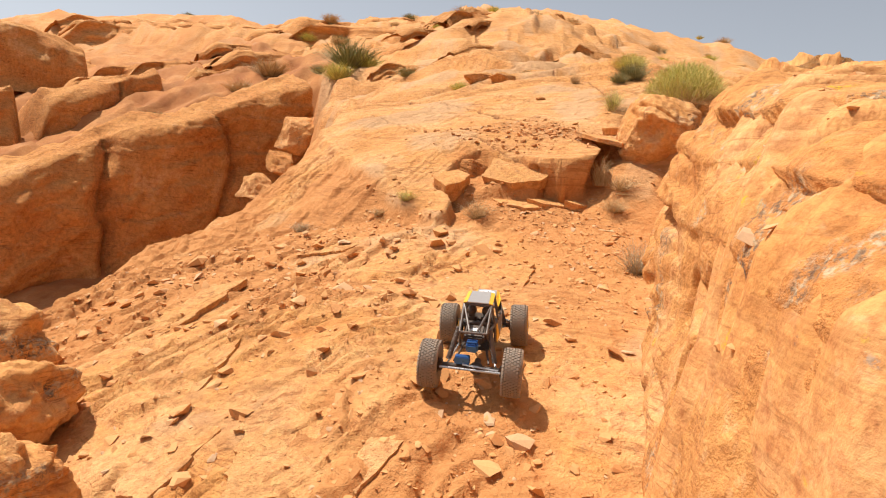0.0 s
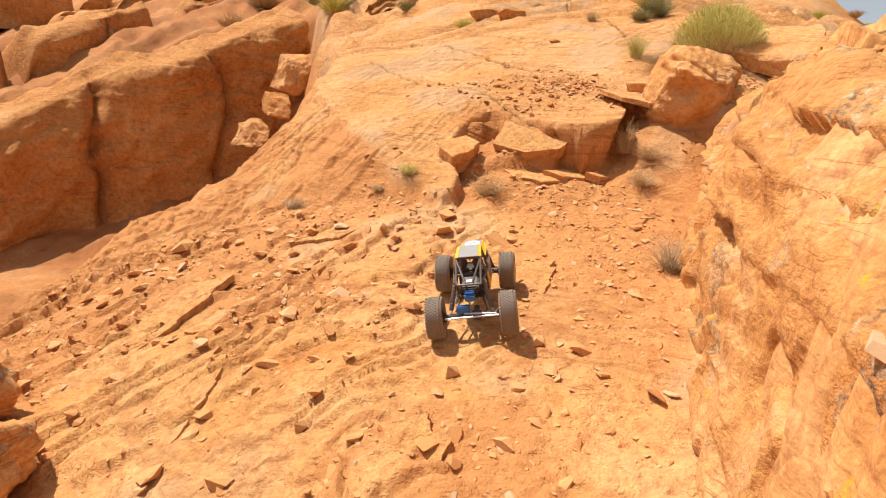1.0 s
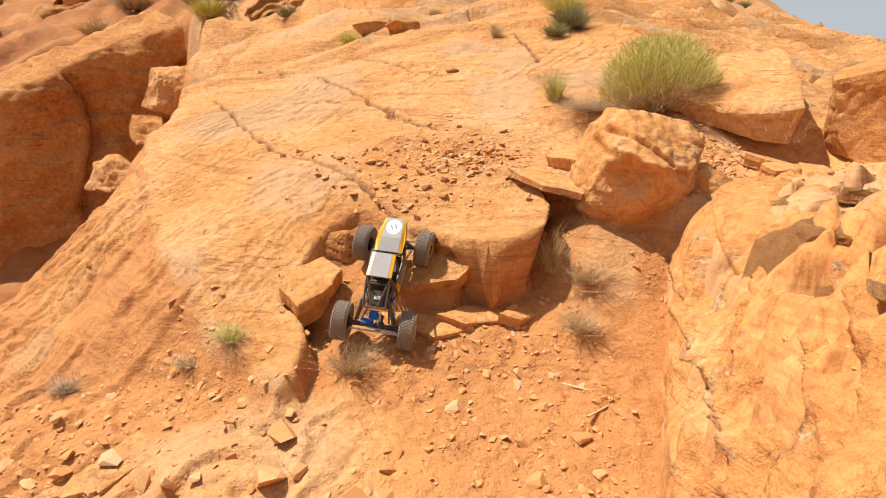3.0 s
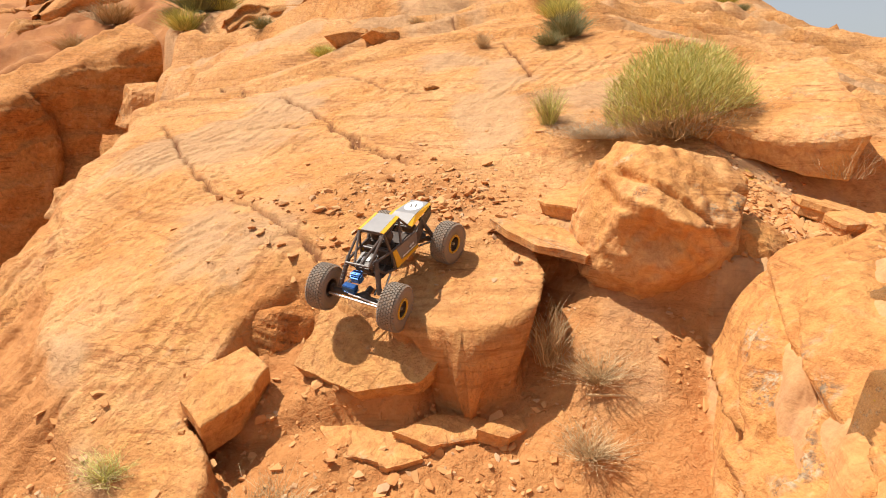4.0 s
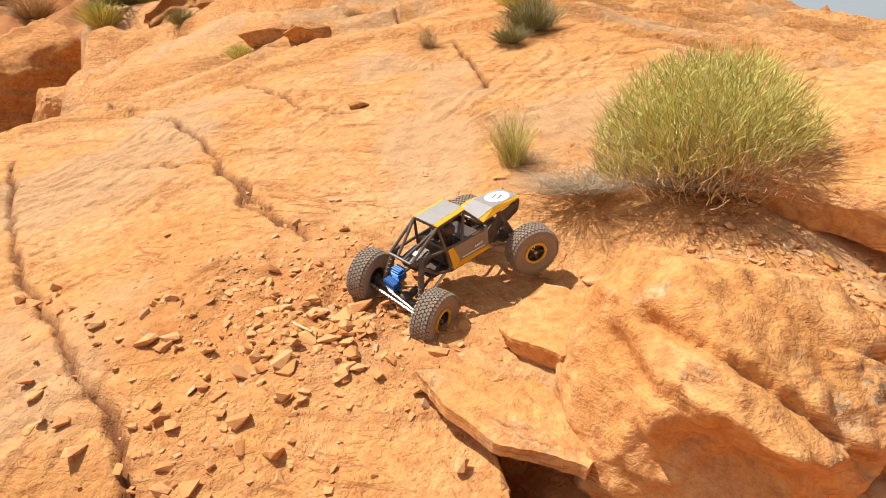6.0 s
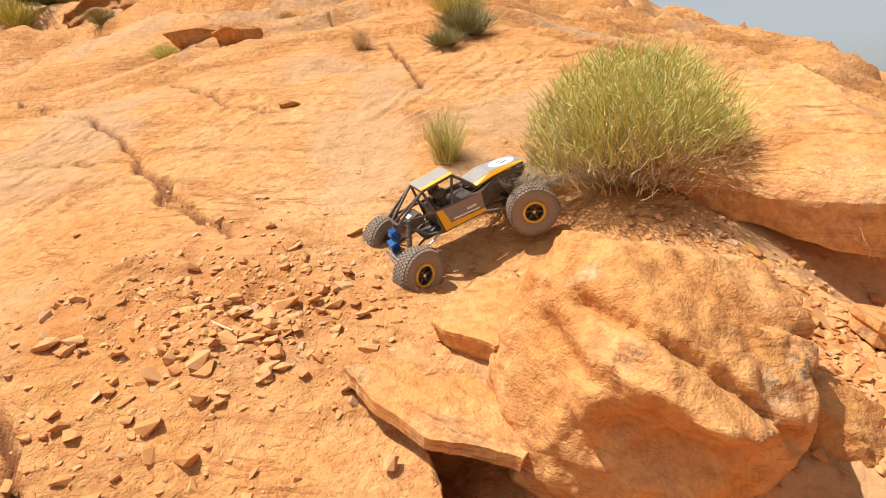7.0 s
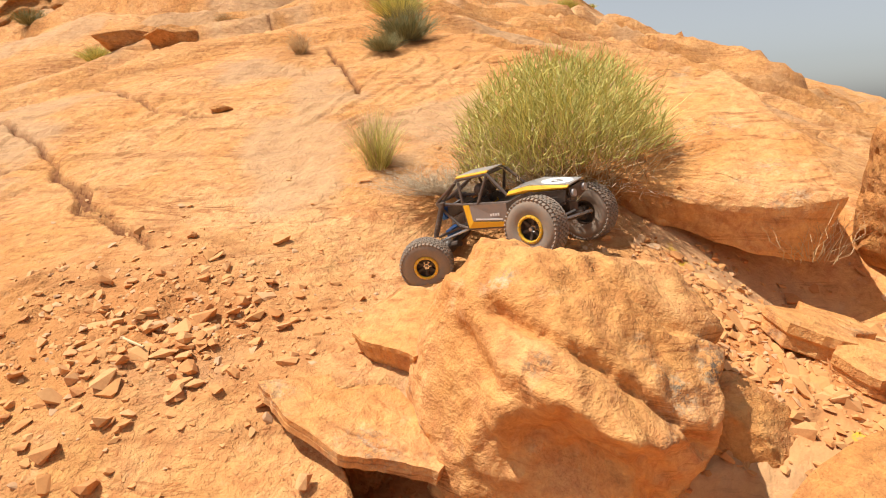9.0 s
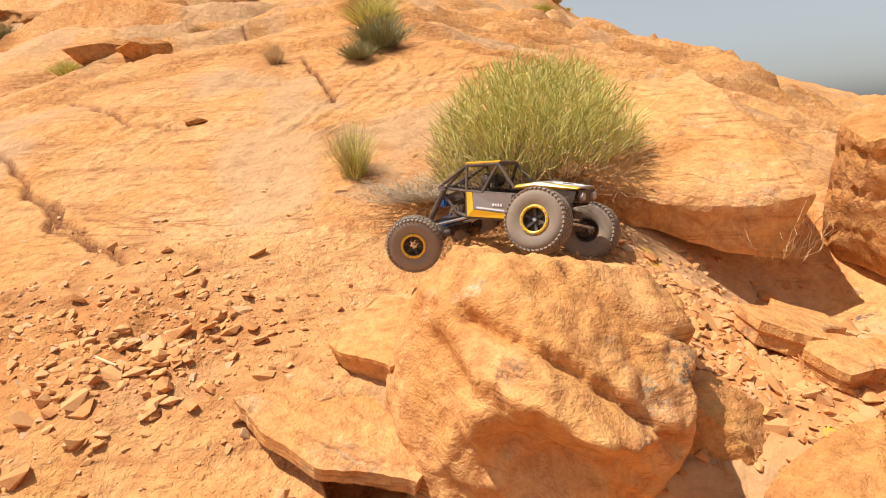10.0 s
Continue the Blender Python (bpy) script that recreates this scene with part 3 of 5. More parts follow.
thing("rock_slab", crag_mesh(5, [(1.64, 3.90, 1.31), (1.73, 3.77, 1.255), (1.86, 3.63, 1.25), (1.95, 3.575, 1.27), (2.06, 3.75, 1.36), (2.35, 4.3, 1.58), (1.75, 4.40, 1.50), (1.52, 4.15, 1.38), (1.71, 3.85, 1.20), (1.84, 3.70, 1.15), (1.93, 3.62, 1.135),
                                (2.1, 3.85, 1.18), (2.3, 4.3, 1.30), (1.7, 4.3, 1.30)], 0.018, 0.018, 0.045), ledge_rock, Matrix.Identity(4), "broad tilted sandstone slab with a dark gap beneath", "rock slab")
thing("rock_block", crag_mesh(3, [(1.95, 3.56, 1.42), (2.00, 3.51, 1.12), (1.99, 3.60, 1.25), (2.10, 3.34, 1.02), (2.30, 3.10, 1.00), (2.70, 3.2, 1.0), (2.65, 3.75, 1.05), (2.10, 3.75, 1.15), (2.05, 3.70, 1.46), (2.45, 3.70, 1.60),
                                  (2.03, 3.38, 1.46), (2.22, 3.14, 1.50), (2.38, 3.0, 1.50), (2.75, 3.1, 1.68)], 0.025, 0.022, 0.09), red_rock, pose(0.07, -0.04, -0.05),
      "tall red sandstone block with an overhanging face", "rock block")
for i, (x, y, size, turn, thick, lean) in enumerate(((1.735, 3.435, 1.15, 18, 0.045, 10), (1.715, 3.305, 0.85, -25, 0.040, 4), (1.74, 3.22, 0.95, 40, 0.05, -6))):
    ring = [(-0.11, 0.01), (-0.07, 0.065), (0.02, 0.05), (0.07, 0.07), (0.115, 0.0), (0.06, -0.05), (0.0, -0.04), (-0.06, -0.06)]
    thing("rock_plate", plate_mesh(6 + i, [(a * size, b * size) for a, b in ring], thick, 2, 0.010, 0.12), ledge_rock, pose(x, y, level(x, y) + thick * 0.75, 14, lean, turn),
          "thick sandstone plate lying on the gravel slope", "rock", "plates on the gravel")
def plate_through(seed, corners, thick, layers=3, ragged=0.010, undercut=0.1):
    """A plate whose top runs through the given corners; the first two and the last set its plane."""
    m = bedded(corners[0], corners[1], corners[-1])
    back = m.inverted()
    flat = [back @ Vector(p) for p in corners]
    return plate_mesh(seed, [(p.x, p.y) for p in flat], thick, layers, ragged, undercut), m


me, m = plate_through(23, [(-0.02, 3.38, 0.705), (0.05, 3.29, 0.660), (0.16, 3.38, 0.705), (0.19, 3.45, 0.735), (0.12, 3.53, 0.775), (0.03, 3.47, 0.745)], 0.12, 2, 0.010, 0.12)
thing("rock_block", me, ledge_rock, m, "broken angular block at the slab's front edge", "rock block")
slip, m_slip = plate_through(4, [(1.055, 3.615, 1.085), (1.13, 3.635, 1.095), (1.19, 3.79, 1.135), (1.13, 3.89, 1.150), (1.05, 3.83, 1.125), (0.985, 3.745, 1.095)], 0.05, 5, 0.012, 0.15)
thing("rock_plate", slip, ledge_rock, m_slip, "layered sandstone plate wedged against the boulder", "rock")
me, m = plate_through(8, [(0.25, 3.45, 0.735), (0.40, 3.33, 0.700), (0.555, 3.305, 0.715), (0.645, 3.36, 0.765), (0.57, 3.45, 0.825), (0.40, 3.64, 0.885), (0.34, 3.62, 0.865)], 0.075, 4, 0.014, 0.08)
thing("rock_slab", me, shelf_rock, m, "greyish sandstone wedge broken off below the slab", "rock slab")
thing("rock_block", crag_mesh(140, [(0.05, 3.66, 0.84), (0.30, 3.71, 0.86), (0.08, 3.60, 0.79), (0.20, 3.60, 0.83), (0.31, 3.63, 0.80), (0.06, 3.57, 0.66), (0.18, 3.55, 0.68), (0.33, 3.59, 0.66), (0.03, 3.72, 0.66), (0.34, 3.74, 0.66)], 0.012, 0.020, 0.035), red_rock,
      Matrix.Identity(4), "rusty red broken layers inside the slab's notch", "rock block")
for i, (x, y, size, turn) in enumerate(((0.42, 3.27, 1.0, -25), (0.62, 3.27, 0.9, 12), (0.78, 3.26, 0.7, 30), (0.52, 3.25, 0.55, -5))):
    ring = [(-0.14, 0.03), (-0.02, 0.06), (0.10, 0.05), (0.15, 0.0), (0.09, -0.04), (-0.06, -0.045)]
    thing("rock_plate", plate_mesh(120 + i, [(a * size, b * size) for a, b in ring], 0.04, 3, 0.014, 0.12), ledge_rock, pose(x, y, level(x, y) + 0.016, 18, 4, turn),
          "thin broken sandstone layer under the slab's lip", "rock", "layers under the slab")
# knobbly rocks at the canyon's near lip
for i, (x, y, z, s, turn) in enumerate(((-0.98, 1.30, -0.16, 0.17, 20), (-1.12, 1.62, -0.06, 0.16, 70), (-0.80, 1.08, -0.22, 0.13, 130), (-1.5, 2.0, -0.05, 0.24, 10))):
    thing("boulder", rock_mesh(70 + i, (s, s * 0.9, s * 0.8), 5, 0.6, 3, 0.05), boulder_rock, pose(x, y, z, 0, 0, turn),
          "knobbly weathered sandstone lump at the canyon rim", "boulder", "rim lumps")
# fallen blocks in the canyon's head and ledges beyond
for i, corners in enumerate(([(-3.22, 11.96, 1.43), (-3.06, 12.20, 2.07), (-2.48, 12.64, 2.16), (-2.15, 12.50, 2.01), (-2.67, 11.88, 1.32), (-2.88, 11.63, 1.39), (-2.86, 11.84, 1.95), (-2.25, 12.07, 1.91)],
                             [(-3.02, 10.77, 0.96), (-3.02, 10.97, 1.35), (-2.62, 11.18, 1.32), (-2.53, 10.69, 0.89), (-2.80, 10.41, 0.90), (-2.81, 11.24, 0.84)],
                             [(-2.89, 8.82, 0.45), (-2.85, 9.04, 0.77), (-2.64, 9.32, 0.86), (-2.40, 9.17, 0.70), (-2.35, 8.77, 0.48), (-2.54, 8.62, 0.43), (-2.61, 8.80, 0.75)],
                             [(-2.61, 12.72, 2.14), (-2.30, 13.18, 2.59), (-1.78, 13.66, 2.96), (-1.20, 14.13, 3.21), (-1.02, 13.54, 2.93), (-1.66, 12.87, 2.53), (-2.18, 12.59, 2.10), (-1.78, 13.87, 2.55)])):
    thing("rock_block", crag_mesh(90 + i, corners, 0.09, 0.05, 0.22), far_rock if i else ledge_rock, Matrix.Identity(4),
          "fallen sandstone block at the head of the canyon", "rock block", "canyon blocks")
for i, (x, y, z, sx, sy, sz, rz) in enumerate(((0.42, 7.1, 1.96, 0.30, 0.14, 0.10, 25), (0.66, 6.95, 1.95, 0.17, 0.10, 0.09, 10), (0.85, 5.35, 1.52, 0.05, 0.035, 0.02, 0))):
    thing("rock_block", rock_mesh(110 + i, (sx, sy, sz), 5, 0.2, 9, 0.05), red_rock, pose(x, y, level(x, y) + 0.4 * sz, 0, 0, rz), "red sandstone block lying on the upper slope", "rock block", "upper blocks")

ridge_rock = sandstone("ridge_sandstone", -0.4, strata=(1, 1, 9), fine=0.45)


def ridge_mesh(seed, crest, depth, top=0.9, back=3.0, gap=0.05, bed=0.42, blocks=2.1):
    """A long rock rib: a bench that dips to a broken edge, then a steep bedded face."""
    c = np.array(crest, float)
    run = np.concatenate([[0], np.cumsum(np.hypot(*np.diff(c[:, :2], axis=0).T))])
    u = np.arange(0, run[-1], gap)
    line = np.stack([np.interp(u, run, c[:, k]) for k in range(3)], -1)
    for _ in range(3):
        line[1:-1] = (line[:-2] + 2 * line[1:-1] + line[2:]) / 4
    way = np.gradient(line[:, :2], axis=0)
    way /= np.hypot(way[:, 0], way[:, 1])[:, None]
    shape = np.array([(-back, -0.35 * back), (-top, -0.02), (-0.55 * top, 0.0), (-0.1 * top, -0.14 * top), (0, -0.24 * top), (0.10, -0.24 * top - 0.18), (0.16, -0.5 * depth), (0.10, -0.75 * depth), (0.35, -depth)])
    reach = np.concatenate([[0], np.cumsum(np.hypot(*np.diff(shape, axis=0).T))])
    v = np.arange(0, reach[-1], gap)
    pn, pz = np.interp(v, reach, shape[:, 0]), np.interp(v, reach, shape[:, 1])
    U, V = np.meshgrid(u, v, indexing="ij")
    face = np.interp(pn, [-0.5 * top, 0.02], [0, 1])[None, :] + 0 * U
    warp = fbm(U * 0.7, V * 0.7, 3, seed)
    joint = U / blocks + 0.10 * warp
    cell = np.floor(joint)
    gapj = np.minimum(joint - cell, 1 - (joint - cell)) * blocks
    jut = 0.22 * lattice(cell, cell * 0, seed) * step(0, 0.25, gapj) - 0.14 * step(0.07, 0.0, gapj)
    strat = (line[:, 2][:, None] * 0.55 + pz[None, :] + 0.22 * warp) / bed
    saw = strat - np.floor(strat)
    out = face * (jut + 0.16 * warp + 0.07 * fbm(U * 2.6, V * 2.6, 4, seed + 3) + 0.10 * (saw - 0.5) * (0.5 + 0.5 * vnoise(np.floor(strat) * 1.7, U * 0.6, seed + 5)))
    rise = (1 - face) * (0.10 * fbm(U * 0.9, V * 0.9, 4, seed + 7) + 0.05 * fbm(U * 3, V * 3, 3, seed + 8)) + 0.10 * jut
    lay = V * 2.2 + U * 0.5 + 0.8 * warp
    rise = rise + (1 - face) * 0.10 * (step(0, 0.12, lay - np.floor(lay)) - (lay - np.floor(lay)))
    ends = step(0, 0.5, U) * step(0, 0.35, u[-1] - U)
    n = pn[None, :] + out
    X, Y = line[:, 0][:, None] + way[:, 1][:, None] * n, line[:, 1][:, None] - way[:, 0][:, None] * n
    Z = line[:, 2][:, None] + pz[None, :] + rise - (1 - ends) * 0.8 * depth
    nu, nv = U.shape
    i = (np.arange(nu - 1)[:, None] * nv + np.arange(nv - 1)[None, :]).ravel()
    me = bpy.data.meshes.new("ridge")
    me.from_pydata(np.stack([X, Y, Z], -1).reshape(-1, 3).tolist(), [], np.stack([i, i + nv, i + nv + 1, i + 1], -1).tolist())
    me.polygons.foreach_set("use_smooth", np.ones(len(me.polygons), bool))
    return me


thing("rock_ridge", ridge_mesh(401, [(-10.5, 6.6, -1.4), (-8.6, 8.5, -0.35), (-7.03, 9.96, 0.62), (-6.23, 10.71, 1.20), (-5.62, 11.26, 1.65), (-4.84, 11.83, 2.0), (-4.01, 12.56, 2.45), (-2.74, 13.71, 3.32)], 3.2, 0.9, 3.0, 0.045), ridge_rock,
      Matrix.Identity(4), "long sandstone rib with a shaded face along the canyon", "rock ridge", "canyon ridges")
thing("rock_ridge", ridge_mesh(402, [(-9.35, 14.0, 2.25), (-8.42, 15.33, 3.0), (-7.09, 16.53, 3.78)], 1.9, 0.7, 2.6, 0.06), ridge_rock, Matrix.Identity(4), "steep sandstone rib behind the canyon", "rock ridge", "canyon ridges")
thing("rock_ridge", ridge_mesh(403, [(-12.2, 11.4, 1.6), (-10.6, 12.6, 2.2), (-9.1, 13.9, 2.55)], 2.2, 0.7, 2.6, 0.06), ridge_rock, Matrix.Identity(4), "steep sandstone rib behind the canyon", "rock ridge", "canyon ridges")
thing("rock_ridge", ridge_mesh(404, [(-15.5, 17.0, 4.3), (-13.3, 18.7, 5.2), (-12.7, 19.2, 5.25), (-11.2, 20.2, 4.6)], 2.2, 1.2, 3.0, 0.08), ridge_rock, Matrix.Identity(4), "rounded sandstone hump on the far bench", "rock ridge", "canyon ridges")
thing("rock_ridge", ridge_mesh(405, [(-1.9, 14.2, 3.35), (-1.21, 15.43, 4.12), (-0.42, 16.6, 4.9)], 1.3, 0.8, 2.4, 0.05), ridge_rock, Matrix.Identity(4), "short sandstone rib above the canyon's head", "rock ridge", "canyon ridges")
# bedded ledges on the wall beside the track
wall_rock = sandstone("wall_sandstone", 0.4, lichen=0.8, golden=True)
def wall_face():
    """The wall's steep face: overhanging beds, bulges and weathered pits."""
    ys = np.arange(-0.5, 3.2, 0.009)
    rows = 100
    foot = wall_foot(ys)
    low = height(foot - 0.05, ys)[0] - 0.03
    D = np.linspace(-0.03, 0.50, 500)
    X, Z = np.zeros((len(ys), rows)), np.zeros((len(ys), rows))
    for k, y in enumerate(ys):
        z = low[k] + (float(wall_top(foot[k] + 0.3, y)) + 0.1 * (D - 0.3) - low[k]) * (0.72 * step(-0.02, 0.09, D) + 0.28 * step(0.03, 0.26, D))
        reach = np.concatenate([[0], np.cumsum(np.hypot(np.diff(D), np.diff(z)))])
        even = np.linspace(0, reach[-1], rows)
        X[k], Z[k] = foot[k] + np.interp(even, reach, D), np.interp(even, reach, z)
    Y = ys[:, None] + 0 * X
    dx, dz = np.gradient(X, axis=1), np.gradient(Z, axis=1)
    size = np.hypot(dx, dz)
    V = np.cumsum(size, axis=1)
    bed = Z - 0.14 * (Y - 0.8) + 0.018 * fbm(Y * 2.5, V * 2.5, 3, 501)
    out = 0.022 + 0.030 * fbm(Y * 1.6, V * 1.8, 3, 502) + 0.010 * fbm(Y * 6, V * 6, 4, 503) + 0.003 * fbm(Y * 25, V * 25, 3, 505)
    for at, lip, seed in ((0.435, 0.060, 2), (0.60, 0.024, 4), (0.71, 0.026, 6), (0.87, 0.026, 8)):
        off = bed - at
        have = np.clip(0.65 + 0.8 * vnoise(Y * 2.1, Y * 0 + seed * 3.1, 506), 0.1, 1)
        out = out + lip * have * (np.where(off > 0, np.exp(-np.maximum(off, 0) / 0.07), 0) * step(0, 0.006, off) - 0.75 * np.where(off <= 0, np.exp(np.minimum(off, 0) / 0.045), 0))
    facet = Y * 3.6 - V * 4.2 + 1.1 * fbm(Y * 1.8, V * 1.8, 3, 509)
    chip = Y * 4.4 + V * 5.0 + 1.3 * fbm(Y * 2.4, V * 2.4, 3, 510)
    broken = step(1.3, 1.8, Y)
    out = out + broken * (0.050 * ((facet - np.floor(facet)) - step(0.0, 0.06, facet - np.floor(facet))) * step(-0.2, 0.2, vnoise(Y * 2.5, V * 2.5, 511)) + 0.030 * ((chip - np.floor(chip)) - step(0.0, 0.06, chip - np.floor(chip))) * step(-0.1, 0.3, vnoise(Y * 3.5, V * 3.5, 512)) + 0.03)
    pit = step(0.15, 0.5, vnoise(Y * 10 + 4 * V, V * 14, 507)) * step(-0.15, 0.25, vnoise(Y * 3, V * 4, 508)) * step(0.9, 1.2, Y) * step(2.9, 2.4, Y) * step(0.75, 0.5, V)
    out = out - 0.026 * pit
    ends = np.linspace(0, 1, rows)[None, :]
    out = out * step(0, 0.06, ends) * step(1, 0.88, ends) - 0.05 * step(0.9, 1.0, ends)
    X, Z = X - out * dz / size, Z + out * dx / size
    n, i = rows, (np.arange(len(ys) - 1)[:, None] * rows + np.arange(rows - 1)[None, :]).ravel()
    me = bpy.data.meshes.new("wall_face")
    me.from_pydata(np.stack([X, Y, Z], -1).reshape(-1, 3).tolist(), [], np.stack([i, i + 1, i + n + 1, i + n], -1).tolist())
    me.polygons.foreach_set("use_smooth", np.ones(len(me.polygons), bool))
    return me


face_rock = sandstone("face_sandstone", -0.3, lichen=0.8, relief=0.75, golden=True)
thing("rock_wall", wall_face(), face_rock, Matrix.Identity(4), "steep pitted sandstone face with overhanging beds and lichen", "rock wall")
for i, (line, lift, bench) in enumerate(WALL_LEDGES[3:]):
    pts = [(x, y + 0.05, level(x, y + 0.07) + 0.012) for x, y in line[1:] if x < 2.3]
    thing("rock_ledge", ridge_mesh(430 + i, [(10 * x, 10 * y, 10 * z) for x, y, z in pts], 16 * lift + 0.5, 0.9, 2.6, 0.09, 0.40, 2.6), wall_rock, Matrix.Diagonal((0.1, 0.1, 0.1, 1)),
          "weathered sandstone ledge with grey and pale lichen", "rock ledge", "ledges on the wall")
chip_meshes = [crag_mesh(160 + i, [(random.Random(i * 20 + k).uniform(-1, 1), random.Random(i * 20 + k + 7).uniform(-0.5, 0.5), random.Random(i * 20 + k + 3).uniform(-0.35, 0.3)) for k in range(11)], 0.16, 0.07, 0.25) for i in range(5)]
rng = random.Random(77)
for i in range(30):
    y = rng.uniform(1.7, 3.0)
    x = float(wall_foot(y)) + rng.uniform(0.20, 0.65)
    size = rng.uniform(0.05, 0.13) * (0.6 if y < 1.9 else 0.9)
    thing("rock_ledge", chip_meshes[i % 5], wall_rock, pose(x, y, level(x, y) - 0.18 * size, rng.uniform(-4, 10), rng.uniform(-14, 0), -42 + rng.uniform(-18, 18)) @ Matrix.Diagonal((size, size, size, 1)),
          "sharp broken sandstone ledge standing out of the wall", "rock ledge", "ledges on the wall")
far_meshes = [ridge_mesh(410 + i, [(-1.3, 0, -0.20), (-0.5, 0.12, 0.0), (0.3, 0.05, 0.14), (1.2, 0.22, 0.22)], 0.75, 0.45, 1.5, 0.055, 0.22, 0.9) for i in range(6)]
rng = random.Random(5)
for i in range(96):
    if i < 60:
        x, y = rng.uniform(-22, -2.5), rng.uniform(15.5, 40)
    else:
        x, y = rng.uniform(-1.0, 4.5), rng.uniform(9.5, 34)
    s = rng.uniform(0.5, 1.3) * (0.55 + y / 32) * (0.5 if x > -2.2 else 1.0)
    thing("rock_outcrop", far_meshes[i % 6], ridge_rock, pose(x, y, level(x, y) + 0.10 * s, rng.uniform(-5, 5), rng.uniform(-10, 4), 30 + rng.uniform(-22, 18)) @ Matrix.Diagonal((s * rng.uniform(0.9, 1.7), s, s * rng.uniform(0.6, 1.0), 1)),
          "weathered sandstone outcrop on the far slope", "rock outcrop", "far outcrops")

# thin flagstones bedded in the lower ground
flags = (([(-0.13, 1.20), (-0.05, 1.33), (0.0, 1.40), (0.02, 1.55), (-0.02, 1.64), (-0.21, 1.63), (-0.38, 1.64), (-0.46, 1.45), (-0.42, 1.22)], 0.012), ([(-0.05, 2.20), (0.02, 2.10), (0.22, 2.05), (0.33, 2.19), (0.43, 2.47), (0.28, 2.42), (0.10, 2.42)], 0.022),
         ([(-0.89, 2.38), (-0.70, 2.25), (-0.48, 2.18), (-0.30, 2.36), (-0.12, 2.60), (-0.36, 2.58), (-0.70, 2.60)], 0.008), ([(-1.26, 2.14), (-1.12, 2.10), (-0.96, 2.40), (-0.84, 2.72), (-1.0, 2.72), (-1.16, 2.36)], 0.010),
         ([(-0.78, 1.78), (-0.67, 1.70), (-0.62, 1.92), (-0.66, 2.10), (-0.80, 2.03)], 0.012), ([(-1.05, 1.75), (-0.95, 1.48), (-0.60, 1.30), (-0.52, 1.50), (-0.80, 1.72)], 0.008),
         ([(-0.62, 2.98), (-0.45, 2.90), (-0.28, 3.02), (-0.40, 3.12)], 0.012), ([(-1.20, 2.78), (-0.98, 2.70), (-0.82, 2.92), (-1.0, 2.95)], 0.010), ([(0.20, 1.62), (0.34, 1.60), (0.36, 1.78), (0.24, 1.80)], 0.008))
for i, (ring, proud) in enumerate(flags):
    x, y = sum(p[0] for p in ring) / len(ring), sum(p[1] for p in ring) / len(ring)
    rise, side = (level(x, y + 0.14) - level(x, y - 0.14)) / 0.28, (level(x + 0.16, y) - level(x - 0.16, y)) / 0.32
    m = bedded((x, y, level(x, y) + 0.5 * proud - 0.010), (x + 1, y, level(x, y) + 0.5 * proud - 0.010 + side), (x, y + 1, level(x, y) + 0.5 * proud - 0.010 + rise))
    flat = [m.inverted() @ Vector((px, py, level(x, y) + 0.5 * proud - 0.010 + side * (px - x) + rise * (py - y))) for px, py in ring]
    thing("flagstone", plate_mesh(300 + i, [(p.x, p.y) for p in flat], 0.030, 2, 0.034), flag_rock, m,
          "pale flat sandstone sheet bedded in the sandy ground", "flagstone", "flagstones")

# ---- loose stones ----
stone_meshes = [hull_mesh(200 + i, (0.35, 0.5, 0.65)[i % 3], 9 + i % 5) for i in range(12)]
stone_nodes = Nodes("stone_sandstone", 0.9)
stone_tone = stone_nodes.ramp(stone_nodes.random(), (0.0, (0.49, 0.20, 0.064)), (0.5, (0.58, 0.275, 0.095)), (1.0, (0.63, 0.34, 0.15)))
stone_nodes.colour(stone_nodes.mix(0.5, stone_tone, stone_nodes.ramp(stone_nodes.noise(4, 5, 0.7), (0.3, (0.3, 0.3, 0.3)), (0.7, (0.68, 0.68, 0.68))), "OVERLAY"))
stone_rock = stone_nodes.mat
rng = random.Random(9)
named = [(-0.36, 2.76, 0.055), (-0.18, 2.73, 0.05), (0.01, 2.79, 0.085), (-0.57, 2.63, 0.055), (-1.23, 3.18, 0.11), (-0.09, 2.34, 0.035), (0.54, 1.70, 0.06), (0.39, 1.88, 0.05), (-0.62, 2.85, 0.05),
         (-0.17, 2.82, 0.045), (-0.52, 2.66, 0.045), (0.03, 2.92, 0.08), (0.62, 3.76, 0.022), (0.56, 4.09, 0.03), (0.88, 3.79, 0.035), (0.71, 3.87, 0.035), (1.04, 3.83, 0.022), (-0.11, 4.42, 0.035),
         (0.23, 3.77, 0.045), (0.19, 3.84, 0.03), (1.49, 3.43, 0.04)]
spots = [(x, y, s, 0.5) for x, y, s in named]
for _ in range(95):      # rubble spread over the slab's bare patch
    x, y = rng.gauss(0.66, 0.24), rng.gauss(3.93, 0.15)
    spots.append((x, y, rng.uniform(0.011, 0.030), 0.6))
for _ in range(30):      # stones along the long crack
    t = rng.random()
    spots.append((0.52 - 0.6 * t + rng.gauss(0, 0.025), 3.50 + 0.98 * t + rng.gauss(0, 0.03), rng.uniform(0.010, 0.028), 0.6))
for _ in range(110):     # flakes on the lower ground
    spots.append((rng.uniform(-1.5, 0.35), rng.uniform(1.5, 3.2), rng.uniform(0.014, 0.042), 0.35))
for _ in range(40):
    spots.append((rng.gauss(1.6, 0.16), rng.gauss(3.5, 0.18), rng.uniform(0.012, 0.032), 0.5))
heights = height(np.array([s[0] for s in spots]), np.array([s[1] for s in spots]))[0]
